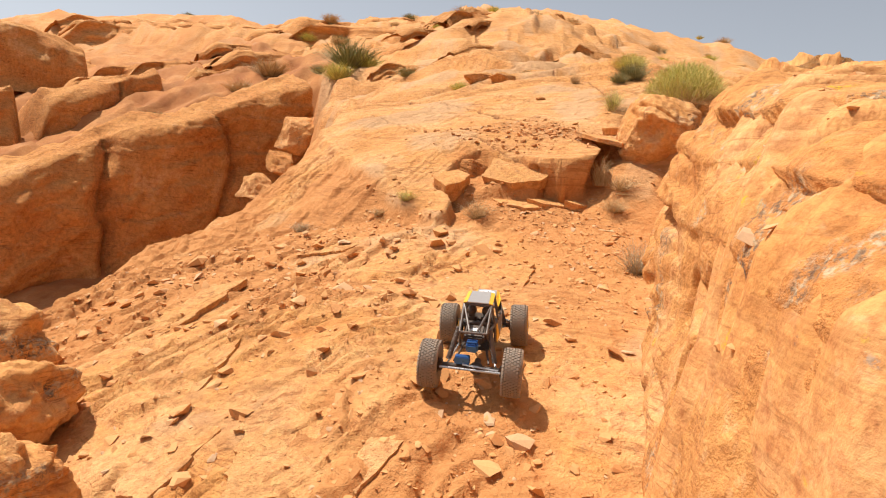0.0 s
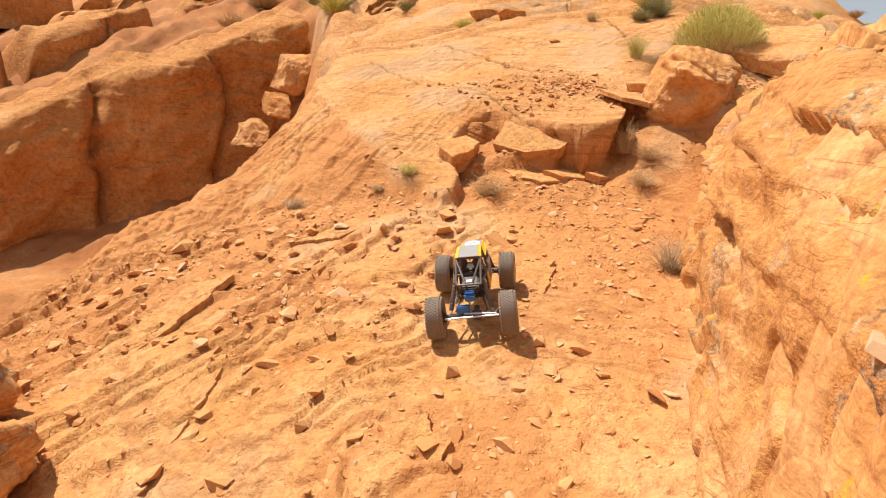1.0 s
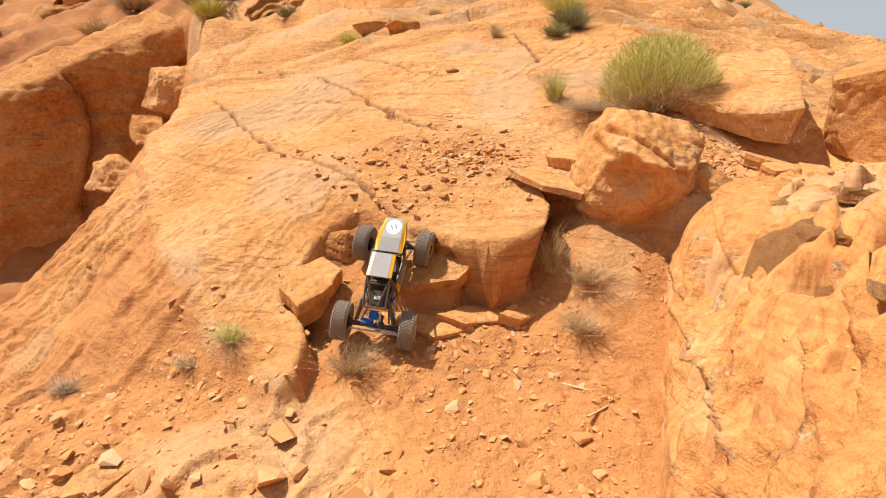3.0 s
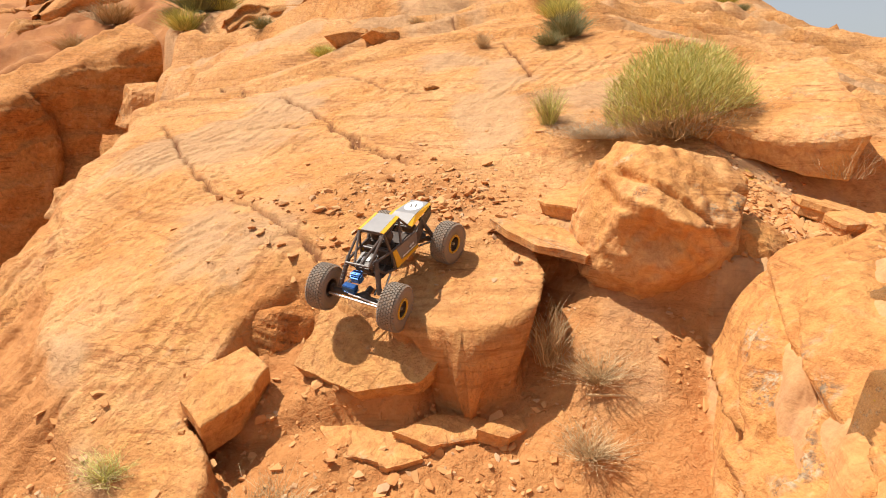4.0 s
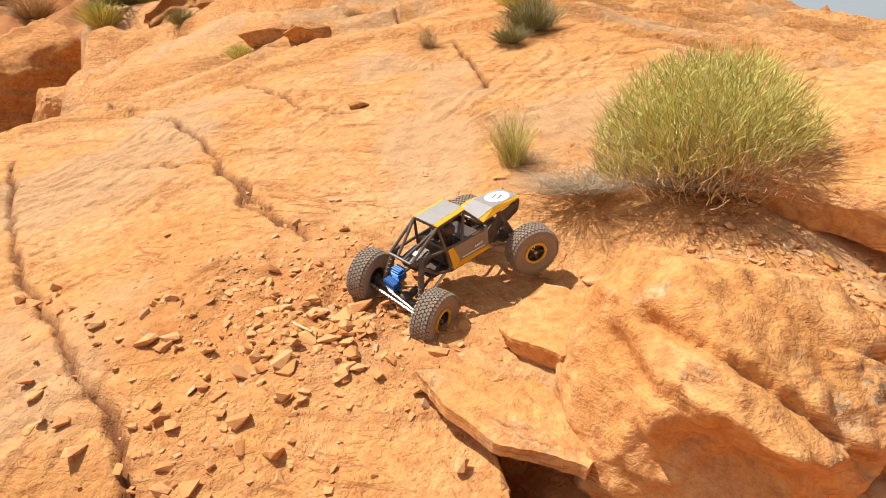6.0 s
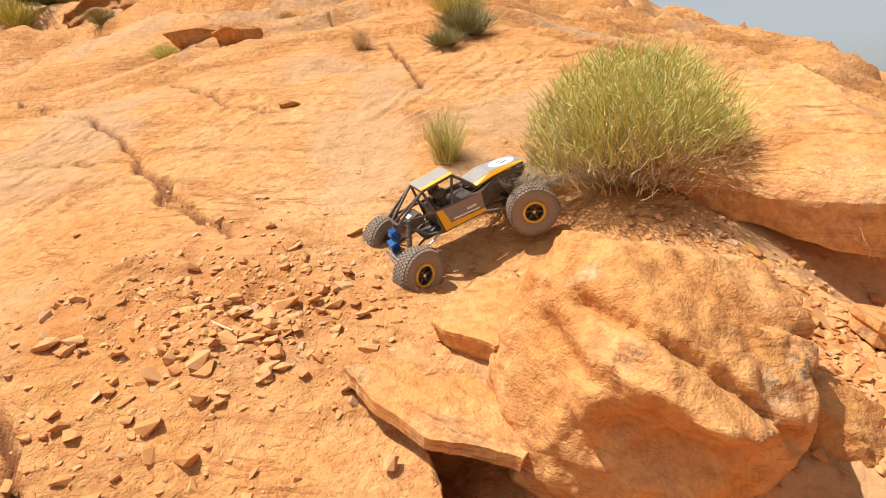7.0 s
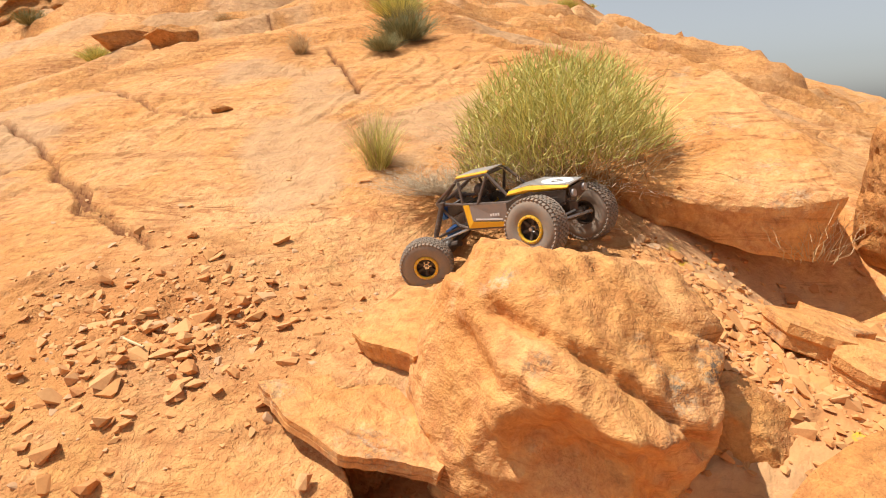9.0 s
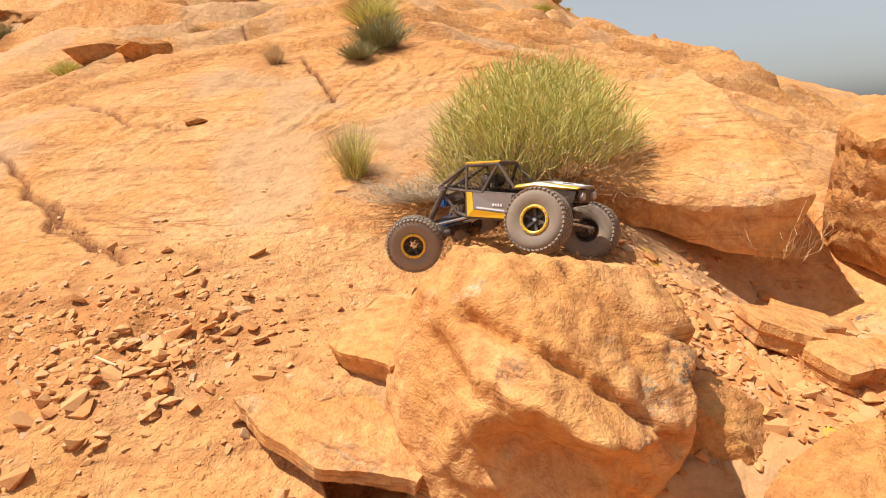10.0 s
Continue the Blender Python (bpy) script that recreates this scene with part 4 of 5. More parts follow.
for i, (x, y, s, squash) in enumerate(spots):
    k = 0.7 if i < len(named) else rng.uniform(0.7, 1.2)
    thing("stone", stone_meshes[i % 12], stone_rock, pose(x, y, float(heights[i]) + s * 0.22, rng.uniform(-14, 14) + 12, rng.uniform(-14, 14), rng.uniform(0, 360)) @ Matrix.Diagonal((s * k, s * k, s * k, 1)),
          "loose angular piece of red sandstone on the ground", "stone", "loose stones")


def scatter(name, count, seed, where, sizes, material, label):
    """Countless little stones in one mesh."""
    r = np.random.RandomState(seed)
    x, y = where(r, count)
    z, sand = height(x, y)[:2]
    keep = r.rand(count) < 0.25 + 0.75 * sand
    x, y, z = x[keep], y[keep], z[keep]
    verts, faces, base = [], [], 0
    packs = [(np.array([v.co[:] for v in m.vertices]), [tuple(p.vertices) for p in m.polygons]) for m in stone_meshes]
    size = np.exp(r.normal(np.log(sizes[0]), sizes[1], len(x)))
    turn = r.rand(len(x)) * 6.283
    lean = r.normal(0, 0.25, (len(x), 2))
    for i in range(len(x)):
        v, f = packs[i % 12]
        c, s = math.cos(turn[i]), math.sin(turn[i])
        px, py = (v[:, 0] * c - v[:, 1] * s), (v[:, 0] * s + v[:, 1] * c)
        pz = v[:, 2] * 0.8 + px * lean[i, 0] + py * (0.28 + lean[i, 1])
        verts.append(np.stack([x[i] + px * size[i], y[i] + py * size[i], z[i] + size[i] * 0.15 + pz * size[i]], -1))
        faces += [tuple(a + base for a in p) for p in f]
        base += len(v)
    me = bpy.data.meshes.new(name)
    me.from_pydata(np.concatenate(verts).tolist(), [], faces)
    me.materials.append(material)
    ob = new(name, me)
    return tagged(ob, label, "gravel", kind="stuff")


gravel_rock = Nodes("gravel_sandstone", 0.9)
tone = gravel_rock.ramp(gravel_rock.island(), (0.0, (0.52, 0.22, 0.07)), (0.3, (0.58, 0.275, 0.092)), (0.8, (0.64, 0.33, 0.13)), (1.0, (0.55, 0.34, 0.19)))
gravel_rock.colour(gravel_rock.mix(0.25, tone, gravel_rock.ramp(gravel_rock.noise(200), (0.3, (0.35, 0.35, 0.35)), (0.7, (0.65, 0.65, 0.65))), "OVERLAY"))
scatter("gravel", 10500, 1, lambda r, n: (r.uniform(-1.8, 1.0, n), r.uniform(0.9, 3.5, n)), (0.0068, 0.62), gravel_rock.mat, "red sandstone flakes and grit on the lower ground")
scatter("gravel", 3200, 2, lambda r, n: (r.normal(0.66, 0.34, n), r.normal(4.0, 0.26, n)), (0.0065, 0.55), gravel_rock.mat, "crumbled sandstone rubble on the slab")
scatter("gravel", 4600, 3, lambda r, n: (r.normal(1.60, 0.20, n), r.normal(3.52, 0.24, n)), (0.0065, 0.55), gravel_rock.mat, "crumbling sandstone chips on the slope by the boulder")

# ---- plants ----
def leafy(name, low, high, rough=0.7):
    n = Nodes(name, rough)
    n.colour(n.ramp(n.island(), (0.0, low), (1.0, high)))
    return n.mat


green_stem = leafy("green_stem", (0.30, 0.29, 0.055), (0.78, 0.70, 0.22))
straw_stem = leafy("straw_stem", (0.34, 0.21, 0.09), (0.68, 0.49, 0.26))
grey_stem = leafy("grey_stem", (0.34, 0.26, 0.17), (0.60, 0.49, 0.34))
sage_leaf = leafy("sage_leaf", (0.16, 0.16, 0.06), (0.36, 0.33, 0.15))


def stems(seed, count, tall, wide, lean, width, droop=0.1, base=0.03, start=0.0, wander=0.05, joints=5):
    """Many thin three-sided stems that rise from a small base and bend outwards."""
    r = np.random.RandomState(seed)
    bm = bmesh.new()
    for _ in range(count):
        a = r.rand() * 6.283
        k = math.sqrt(r.rand())
        x0, y0 = base * k * math.cos(a) * r.rand(), base * k * math.sin(a) * r.rand()
        out = Vector((math.cos(a), math.sin(a), 0)) * wide * k
        h = tall * (1 - 0.35 * k * k) * r.uniform(0.72, 1.06)
        w = width * r.uniform(0.7, 1.25)
        sway = Vector((r.normal(0, wander), r.normal(0, wander), 0))
        rings = []
        for j in range(joints + 1):
            t = start + (1 - start) * j / joints
            p = Vector((x0, y0, 0)) + out * (t ** (0.75 + lean)) + Vector((0, 0, h * (t ** 0.85) - droop * h * k * t * t)) + sway * t * t + Vector(
                (r.normal(0, wander * 0.16), r.normal(0, wander * 0.16), 0))
            rad = w * (1 - 0.75 * j / joints)
            rings.append([bm.verts.new(p + Vector((rad * math.cos(b), rad * math.sin(b), 0))) for b in (0.3, 2.4, 4.5)])
        for ra, rb in zip(rings, rings[1:]):
            for i in range(3):
                bm.faces.new((ra[i], ra[(i + 1) % 3], rb[(i + 1) % 3], rb[i]))
    return bm


def plant(name, m, label, category, group, *layers):
    ob = new(name)
    ob.matrix_basis = m
    for kind, material, bm in layers:
        part(kind, bm, material, ob)
    return tagged(ob, label, category, group)


def sprigs(seed, count, rx, rz, low, high, length, width):
    """Short broom twigs that fill a dome, most of them pointing up and outwards."""
    r = np.random.RandomState(seed)
    bm = bmesh.new()
    while count:
        p = Vector((r.uniform(-1, 1), r.uniform(-1, 1), r.uniform(0, 1)))
        bulge = p.x * p.x + p.y * p.y + (p.z - 0.25) ** 2 * 1.5
        if not low < bulge < high or (rz > 0.2 and p.z < 0.22 + 0.16 * p.x - 0.10 * p.y) or r.rand() < 0.25 * (1 + vnoise(np.array([p.x * 3]), np.array([p.y * 3 + p.z * 4]), seed)[0]):
            continue
        count -= 1
        way = Vector((p.x * 0.55 + r.normal(0, 0.42), p.y * 0.55 + r.normal(0, 0.42), 0.75 + r.normal(0, 0.25))).normalized()
        side = way.cross(Vector((r.normal(), r.normal(), r.normal()))).normalized()
        a = Vector((p.x * rx, p.y * rx, p.z * rz))
        n = length * r.uniform(0.5, 1.2)
        rings = []
        for j in range(4):
            c = a + way * n * j / 3 + side * 0.10 * n * math.sin(j * 1.3)
            rad = width * (1 - 0.22 * j)
            u, v = side * rad, way.cross(side) * rad
            rings.append([bm.verts.new(c + u), bm.verts.new(c - u * 0.5 + v * 0.86), bm.verts.new(c - u * 0.5 - v * 0.86)])
        for ra, rb in zip(rings, rings[1:]):
            for i in range(3):
                bm.faces.new((ra[i], ra[(i + 1) % 3], rb[(i + 1) % 3], rb[i]))
    return bm


plant("bush", pose(1.60, 4.07, 1.265, 4, 3, 0), "round green desert broom bush with dry woody lower stems", "bush", "",
      ("green_growth", green_stem, stems(1, 420, 0.36, 0.26, 0.15, 0.0013, 0.12, 0.09, 0.30, 0.05)),
      ("fresh_growth", green_stem, sprigs(2, 5200, 0.255, 0.315, 0.25, 1.0, 0.046, 0.0012)),
      ("dry_growth", straw_stem, sprigs(8, 700, 0.26, 0.18, 0.35, 1.0, 0.06, 0.0012)),
      ("woody_stem", straw_stem, stems(3, 260, 0.26, 0.30, -0.1, 0.0020, 0.20, 0.09, 0.0, 0.09, 7)),
      ("dead_wood", grey_stem, stems(4, 200, 0.16, 0.29, -0.2, 0.0016, 0.5, 0.08, 0.0, 0.09, 7)))
plant("dry_shrub", pose(1.36, 4.22, 1.265), "low tangle of dead grey grass beside the bush", "shrub", "",
      ("dead_growth", grey_stem, stems(5, 700, 0.10, 0.20, -0.2, 0.0009, 0.5, 0.10, 0.0, 0.06)))
plant("grass_tuft", pose(1.24, 4.46, 1.32), "upright yellow-green grass tuft", "grass", "grass tufts",
      ("grass", green_stem, stems(6, 260, 0.17, 0.07, 0.3, 0.0009, 0.0, 0.04, 0.0, 0.02)), ("dry_grass", straw_stem, stems(7, 120, 0.20, 0.07, 0.3, 0.0008, 0.0, 0.03, 0.0, 0.03)))
tufts = ((-0.16, 3.27, 0.07, 0.06, "small green grass tuft at the slab's edge"), (0.21, 3.13, 0.13, 0.10, "pale dry grass tuft on the sand"), (0.82, 2.40, 0.16, 0.10, "dry grey shrub at the wall's foot"),
         (1.0, 3.28, 0.10, 0.10, "dry grass and green weed in the gully"), (0.93, 3.14, 0.09, 0.09, "straw grass under the slab's corner"), (1.27, 5.94, 0.14, 0.08, "sparse dry grass on the upper slab"),
         (-0.75, 3.45, 0.08, 0.05, "thin dry weed on the slope"), (-0.3, 3.3, 0.05, 0.05, "small dry weed by the slab"))
for i, (x, y, h, w, label) in enumerate(tufts):
    plant("grass_tuft", pose(x, y, level(x, y) - 0.004), label, "grass", "grass tufts",
          ("grass", (green_stem, straw_stem, grey_stem)[(0, 1, 2, 1, 1, 1, 2, 1)[i]], stems(20 + i, 150, h, w, 0.1, 0.0010, 0.15, 0.03, 0.0, 0.03)),
          ("dry_grass", straw_stem, stems(40 + i, 90, h * 0.8, w * 1.2, 0.0, 0.0009, 0.25, 0.03, 0.0, 0.03)))
plant("grass_tuft", pose(0.90, 3.36, 0.72), "hanging dry roots under the slab's corner", "grass", "", ("root_mat", straw_stem, stems(60, 120, 0.17, 0.05, 0.2, 0.0012, 0.0, 0.04, 0.0, 0.03)))
plant("grass_tuft", pose(1.92, 3.62, 1.14), "dry straw in the gap below the slab", "grass", "", ("grass", straw_stem, stems(61, 60, 0.12, 0.08, 0.2, 0.0010, 0.0, 0.09, 0.0, 0.03)))

# far shrubs, one build in three looks and many copies
shrubs = []
for i in range(3):
    shrubs.append(plant("desert_shrub", pose(1.79 + 0.1 * i, 5.82 + 0.45 * i, level(1.79 + 0.1 * i, 5.82 + 0.45 * i)), "low olive desert shrub on the slope", "shrub", "desert shrubs",
                        ("foliage", (sage_leaf, green_stem, straw_stem)[i], stems(70 + i, 420, 0.20, 0.17, 0.0, 0.0030, 0.2, 0.06, 0.1, 0.04, 4))))
rng = random.Random(31)
sites = [(1.62, 5.66, 0.6), (2.05, 6.75, 1.0), (3.54, 8.6, 1.2), (-1.85, 12.35, 3.4), (-2.0, 11.9, 2.2), (-4.6, 16.5, 3.2), (-0.55, 9.4, 1.0), (0.2, 7.3, 0.7), (1.0, 7.4, 0.5), (-6.0, 13.2, 2.0)]
for _ in range(70):
    y = rng.uniform(9, 60)
    sites.append((rng.uniform(-0.45, 0.85) * y, y, rng.uniform(0.8, 2.0) * (1 + y / 60)))
for i, (x, y, s) in enumerate(sites):
    copy_thing(shrubs[i % 3], pose(x, y, level(x, y), 0, 0, rng.uniform(0, 360)) @ Matrix.Diagonal((1, 1, 1, 1))).scale = (s, s, s * 0.9)
for x, y, turn, long in ((0.90, 2.86, 120, 0.16), (0.86, 2.95, 40, 0.10), (0.62, 3.95, 20, 0.08), (1.02, 3.24, 70, 0.12)):
    bm = bmesh.new()
    bmesh.ops.create_cone(bm, segments=6, radius1=0.004, radius2=0.002, depth=long)
    for v in bm.verts:
        v.co.x += 0.01 * math.sin(v.co.z * 30)
    tw = part("twig", bm, straw_stem)
    tw.matrix_basis = pose(x, y, level(x, y) + 0.006, 90, 8, turn)
    tagged(tw, "thin dry twig lying on the sand", "twig", "twigs")

# ---- radio-controlled rock buggy ----
rubber = plain("dusty_rubber", (0.21, 0.19, 0.165), 0.95, 0, 0.45, 0.3)
black_plastic = plain("black_plastic", (0.018, 0.018, 0.02), 0.5, 0, 0.22)
tube_paint = plain("cage_plastic", (0.045, 0.042, 0.045), 0.42, 0, 0.25)
grey_shell = plain("grey_shell", (0.20, 0.185, 0.185), 0.36, 0.2, 0.3)
silver_shell = plain("silver_shell", (0.36, 0.345, 0.34), 0.38, 0.25, 0.12)
yellow_shell = plain("yellow_shell", (0.78, 0.42, 0.015), 0.35, 0, 0.1)
yellow_metal = plain("yellow_metal", (0.72, 0.43, 0.03), 0.4, 0.2, 0.08)
white_paint = plain("white_paint", (0.75, 0.75, 0.76), 0.4, 0, 0.05)
steel = plain("steel", (0.55, 0.53, 0.52), 0.28, 0.9, 0.08)
blue_metal = plain("blue_metal", (0.03, 0.14, 0.42), 0.3, 0.6, 0.06)
WHEELBASE, HALF_TRACK, RADIUS = 0.311, 0.104, 0.060


def tube(bm, a, b, r=0.0035, sides=8):
    a, b = Vector(a), Vector(b)
    m = Matrix.Translation((a + b) / 2) @ (b - a).to_track_quat("Z", "Y").to_matrix().to_4x4()
    bmesh.ops.create_cone(bm, cap_ends=True, segments=sides, radius1=r, radius2=r, depth=(b - a).length, matrix=m)


def tube_line(bm, pts, r=0.0035):
    for a, b in zip(pts, pts[1:]):
        tube(bm, a, b, r)
        bmesh.ops.create_uvsphere(bm, u_segments=8, v_segments=6, radius=r * 1.02, matrix=Matrix.Translation(b))


def block(bm, centre, size, turn=(0, 0, 0), bevel=0.002):
    m = pose(*centre, *turn) @ Matrix.Diagonal((*size, 1))
    out = bmesh.ops.create_cube(bm, size=1.0, matrix=m)
    if bevel:
        edges = list({e for v in out["verts"] for e in v.link_edges})
        bmesh.ops.bevel(bm, geom=edges, offset=bevel, segments=2, affect="EDGES")


def panel(bm, pts, thick=0.0022):
    """A thin shell panel through the given corners, with real thickness."""
    vs = [bm.verts.new(p) for p in pts]
    f = bm.faces.new(vs)
    f.normal_update()
    out = bmesh.ops.extrude_face_region(bm, geom=[f])
    n = f.normal.copy()
    for v in out["geom"]:
        if isinstance(v, bmesh.types.BMVert):
            v.co -= n * thick
    bmesh.ops.recalc_face_normals(bm, faces=bm.faces)


def lathe(bm, profile, sides=40):
    """Turns a profile of (x along the axle, radius) round the x axis."""
    rings = []
    for x, r in profile:
        rings.append([bm.verts.new((x, r * math.cos(6.28319 * i / sides), r * math.sin(6.28319 * i / sides))) for i in range(sides)])
    for a, b in zip(rings, rings[1:]):
        for i in range(sides):
            bm.faces.new((a[i], a[(i + 1) % sides], b[(i + 1) % sides], b[i]))
    bmesh.ops.recalc_face_normals(bm, faces=bm.faces)


def wheel(car, side):
    hub = new("wheel")
    hub.parent = car
    s = side
    bm = bmesh.new()
    w = 0.0235
    lathe(bm, [(-w * 0.8, 0.026), (-w * 0.98, 0.034), (-w * 1.05, 0.044), (-w * 0.98, 0.053), (-w * 0.72, 0.0575), (0, 0.0585), (w * 0.72, 0.0575), (w * 0.98, 0.053), (w * 1.05, 0.044), (w * 0.98, 0.034), (w * 0.8, 0.026)])
    part("tyre", bm, rubber, hub, smooth=True)
    bm = bmesh.new()
    for row, x in enumerate((-0.0205, -0.0137, -0.0068, 0.0, 0.0068, 0.0137, 0.0205)):
        for i in range(42):
            a = 6.28319 * (i + 0.5 * (row % 2)) / 42
            r = 0.0590 if abs(x) < 0.017 else 0.0568
            lean = 0 if abs(x) < 0.017 else math.copysign(28, x)
            m = Matrix.Rotation(a, 4, "X") @ pose(x, 0, r, 0, lean, 20 if row % 2 else -20) @ Matrix.Diagonal((0.0056, 0.0060, 0.0040, 1))
            out = bmesh.ops.create_cube(bm, size=1.0, matrix=m)
    part("tread", bm, rubber, hub)
    bm = bmesh.new()
    lathe(bm, [(s * 0.006, 0.010), (s * 0.008, 0.012), (s * 0.007, 0.022), (s * 0.016, 0.0245), (s * 0.0195, 0.027), (-s * 0.018, 0.027), (-s * 0.018, 0.0235), (s * 0.004, 0.0225), (s * 0.004, 0.010)], 30)
    rim = part("rim", bm, black_plastic, hub)
    bm = bmesh.new()
    lathe(bm, [(s * 0.0195, 0.0215), (s * 0.0225, 0.0220), (s * 0.0235, 0.0240), (s * 0.0225, 0.0272), (s * 0.0190, 0.0280)], 36)
    ring = part("beadlock_ring", bm, yellow_metal, rim, "bright yellow beadlock ring")
    for i in range(16):
        bm = bmesh.new()
        a = 6.28319 * i / 16
        bmesh.ops.create_cone(bm, cap_ends=True, segments=6, radius1=0.0011, radius2=0.0011, depth=0.0016, matrix=pose(s * 0.0238, 0.0250 * math.cos(a), 0.0250 * math.sin(a), 0, 90, 0))
        part("bolt", bm, steel, rim)
    for i in range(6):
        bm = bmesh.new()
        a = 60 * i
        block(bm, (0, 0, 0), (0.005, 0.0065, 0.017), bevel=0.001)
        bmesh.ops.transform(bm, matrix=Matrix.Rotation(radians(a), 4, "X") @ pose(s * 0.011, 0, 0.0145, 0, s * 12, 0), verts=bm.verts)
        part("spoke", bm, black_plastic, rim)
    bm = bmesh.new()
    bmesh.ops.create_cone(bm, cap_ends=True, segments=6, radius1=0.0045, radius2=0.0038, depth=0.009, matrix=pose(s * 0.015, 0, 0, 0, 90, 0))
    part("hub_nut", bm, steel, rim)
    return hub


def axle(car, rear):
    """A solid axle with its differential, end knuckles and steering rods, about its own centre."""
    ob = new("rear_axle" if rear else "front_axle")
    ob.parent = car
    back = -1 if rear else 1
    bm = bmesh.new()
    tube(bm, (-0.078, 0, 0), (0.078, 0, 0), 0.0075, 12)
    bmesh.ops.create_uvsphere(bm, u_segments=14, v_segments=10, radius=0.0165, matrix=pose(0.014, 0, 0) @ Matrix.Diagonal((1.1, 1, 1, 1)))
    tube(bm, (0.014, 0, 0), (0.014, -back * 0.035, 0.006), 0.0085, 10)
    part("housing", bm, black_plastic, ob)
    for s in (-1, 1):
        bm = bmesh.new()
        block(bm, (s * 0.078, 0, 0), (0.012, 0.018, 0.030), bevel=0.003)
        part("knuckle", bm, black_plastic, ob)
    bm = bmesh.new()
    tube(bm, (-0.076, back * 0.022, 0.004), (0.076, back * 0.022, 0.004), 0.0030)
    part("tie_rod", bm, steel, ob, "bright steel tie rod")
    bm = bmesh.new()
    tube(bm, (-0.02, back * 0.016, 0.014), (0.07, back * 0.019, 0.008), 0.0026)
    part("drag_link", bm, steel, ob)
    bm = bmesh.new()
    block(bm, (-0.022, back * 0.004, 0.022), (0.038, 0.020, 0.020), bevel=0.002)
    part("servo", bm, blue_metal if rear else black_plastic, ob, "anodised blue steering servo" if rear else "")
    return ob


def buggy():
    car = new("rock_buggy")
    tagged(car, "dusty radio-controlled buggy, yellow and grey, with large treaded tyres", "toy car")
    # roll cage
    for s in (-1, 1):
        for pts in ([(s * 0.034, -0.142, 0.148), (s * 0.036, -0.062, 0.196), (s * 0.034, 0.018, 0.199), (s * 0.040, 0.062, 0.150)],
                    [(s * 0.034, -0.142, 0.148), (s * 0.046, -0.055, 0.142), (s * 0.052, 0.055, 0.138), (s * 0.034, 0.19, 0.134)],
                    [(s * 0.036, -0.062, 0.196), (s * 0.046, -0.055, 0.142), (s * 0.050, -0.050, 0.090)],
                    [(s * 0.034, -0.142, 0.148), (s * 0.040, -0.085, 0.095), (s * 0.050, -0.050, 0.088), (s * 0.052, 0.060, 0.088), (s * 0.040, 0.115, 0.108), (s * 0.034, 0.185, 0.120)],
                    [(s * 0.036, -0.062, 0.196), (s * 0.010, -0.138, 0.150)], [(s * 0.034, 0.018, 0.199), (s * 0.050, -0.010, 0.142)]):
            bm = bmesh.new()
            tube_line(bm, pts, 0.0034)
            part("cage_tube", bm, tube_paint, car)
    for y, z, w in ((-0.142, 0.148, 0.034), (-0.062, 0.196, 0.036), (0.018, 0.199, 0.034), (0.062, 0.150, 0.040), (-0.055, 0.142, 0.046), (0.19, 0.128, 0.034)):
        bm = bmesh.new()
        tube(bm, (-w, y, z), (w, y, z), 0.0034)
        part("cross_tube", bm, tube_paint, car)
    # body shell
    bm = bmesh.new()
    panel(bm, [(-0.028, -0.066, 0.2010), (0.028, -0.066, 0.2010), (0.026, 0.020, 0.2040), (-0.026, 0.020, 0.2040)])
    part("roof_panel", bm, silver_shell, car, "silver-grey roof panel")
    for s in (-1, 1):
        bm = bmesh.new()
        panel(bm, [(s * 0.0282, -0.066, 0.2010), (s * 0.038, -0.064, 0.1985), (s * 0.036, 0.020, 0.2015), (s * 0.0262, 0.020, 0.2040)][::s])
        part("roof_edge", bm, yellow_shell, car, "yellow roof edge")
        bm = bmesh.new()
        panel(bm, [(s * 0.049, -0.034, 0.140), (s * 0.056, -0.030, 0.106), (s * 0.056, 0.062, 0.100), (s * 0.054, 0.066, 0.138)][::s])
        part("door_panel", bm, grey_shell, car, "brushed grey door panel")
        bm = bmesh.new()
        panel(bm, [(s * 0.0485, -0.052, 0.141), (s * 0.053, -0.046, 0.090), (s * 0.0565, 0.064, 0.090), (s * 0.0570, 0.064, 0.099), (s * 0.0565, -0.028, 0.105), (s * 0.0495, -0.036, 0.1405)][::s])
        part("sill_panel", bm, yellow_shell, car, "yellow rear corner and sill")
        bm = bmesh.new()
        panel(bm, [(s * 0.0578, -0.020, 0.108), (s * 0.0578, 0.050, 0.104), (s * 0.0578, 0.050, 0.107), (s * 0.0578, -0.020, 0.1115)][::s], 0.0006)
        part("stripe", bm, white_paint, car, "white stripe")
        for k in range(4):
            bm = bmesh.new()
            block(bm, (s * 0.0576, 0.022 + 0.0065 * k, 0.1165), (0.0006, 0.0045, 0.0055), bevel=0)
            part("lettering_bar", bm, white_paint, car)
        bm = bmesh.new()
        panel(bm, [(s * 0.054, 0.067, 0.138), (s * 0.056, 0.063, 0.100), (s * 0.044, 0.120, 0.112), (s * 0.036, 0.190, 0.124), (s * 0.034, 0.196, 0.146), (s * 0.046, 0.110, 0.152)][::s])
        part("fender_panel", bm, black_plastic, car)
        bm = bmesh.new()
        panel(bm, [(s * 0.032, 0.062, 0.1545), (s * 0.044, 0.064, 0.150), (s * 0.046, 0.110, 0.1555), (s * 0.034, 0.198, 0.149), (s * 0.027, 0.200, 0.1520), (s * 0.032, 0.112, 0.1610)][::s])
        part("hood_edge", bm, yellow_shell, car, "yellow hood edge")
    bm = bmesh.new()
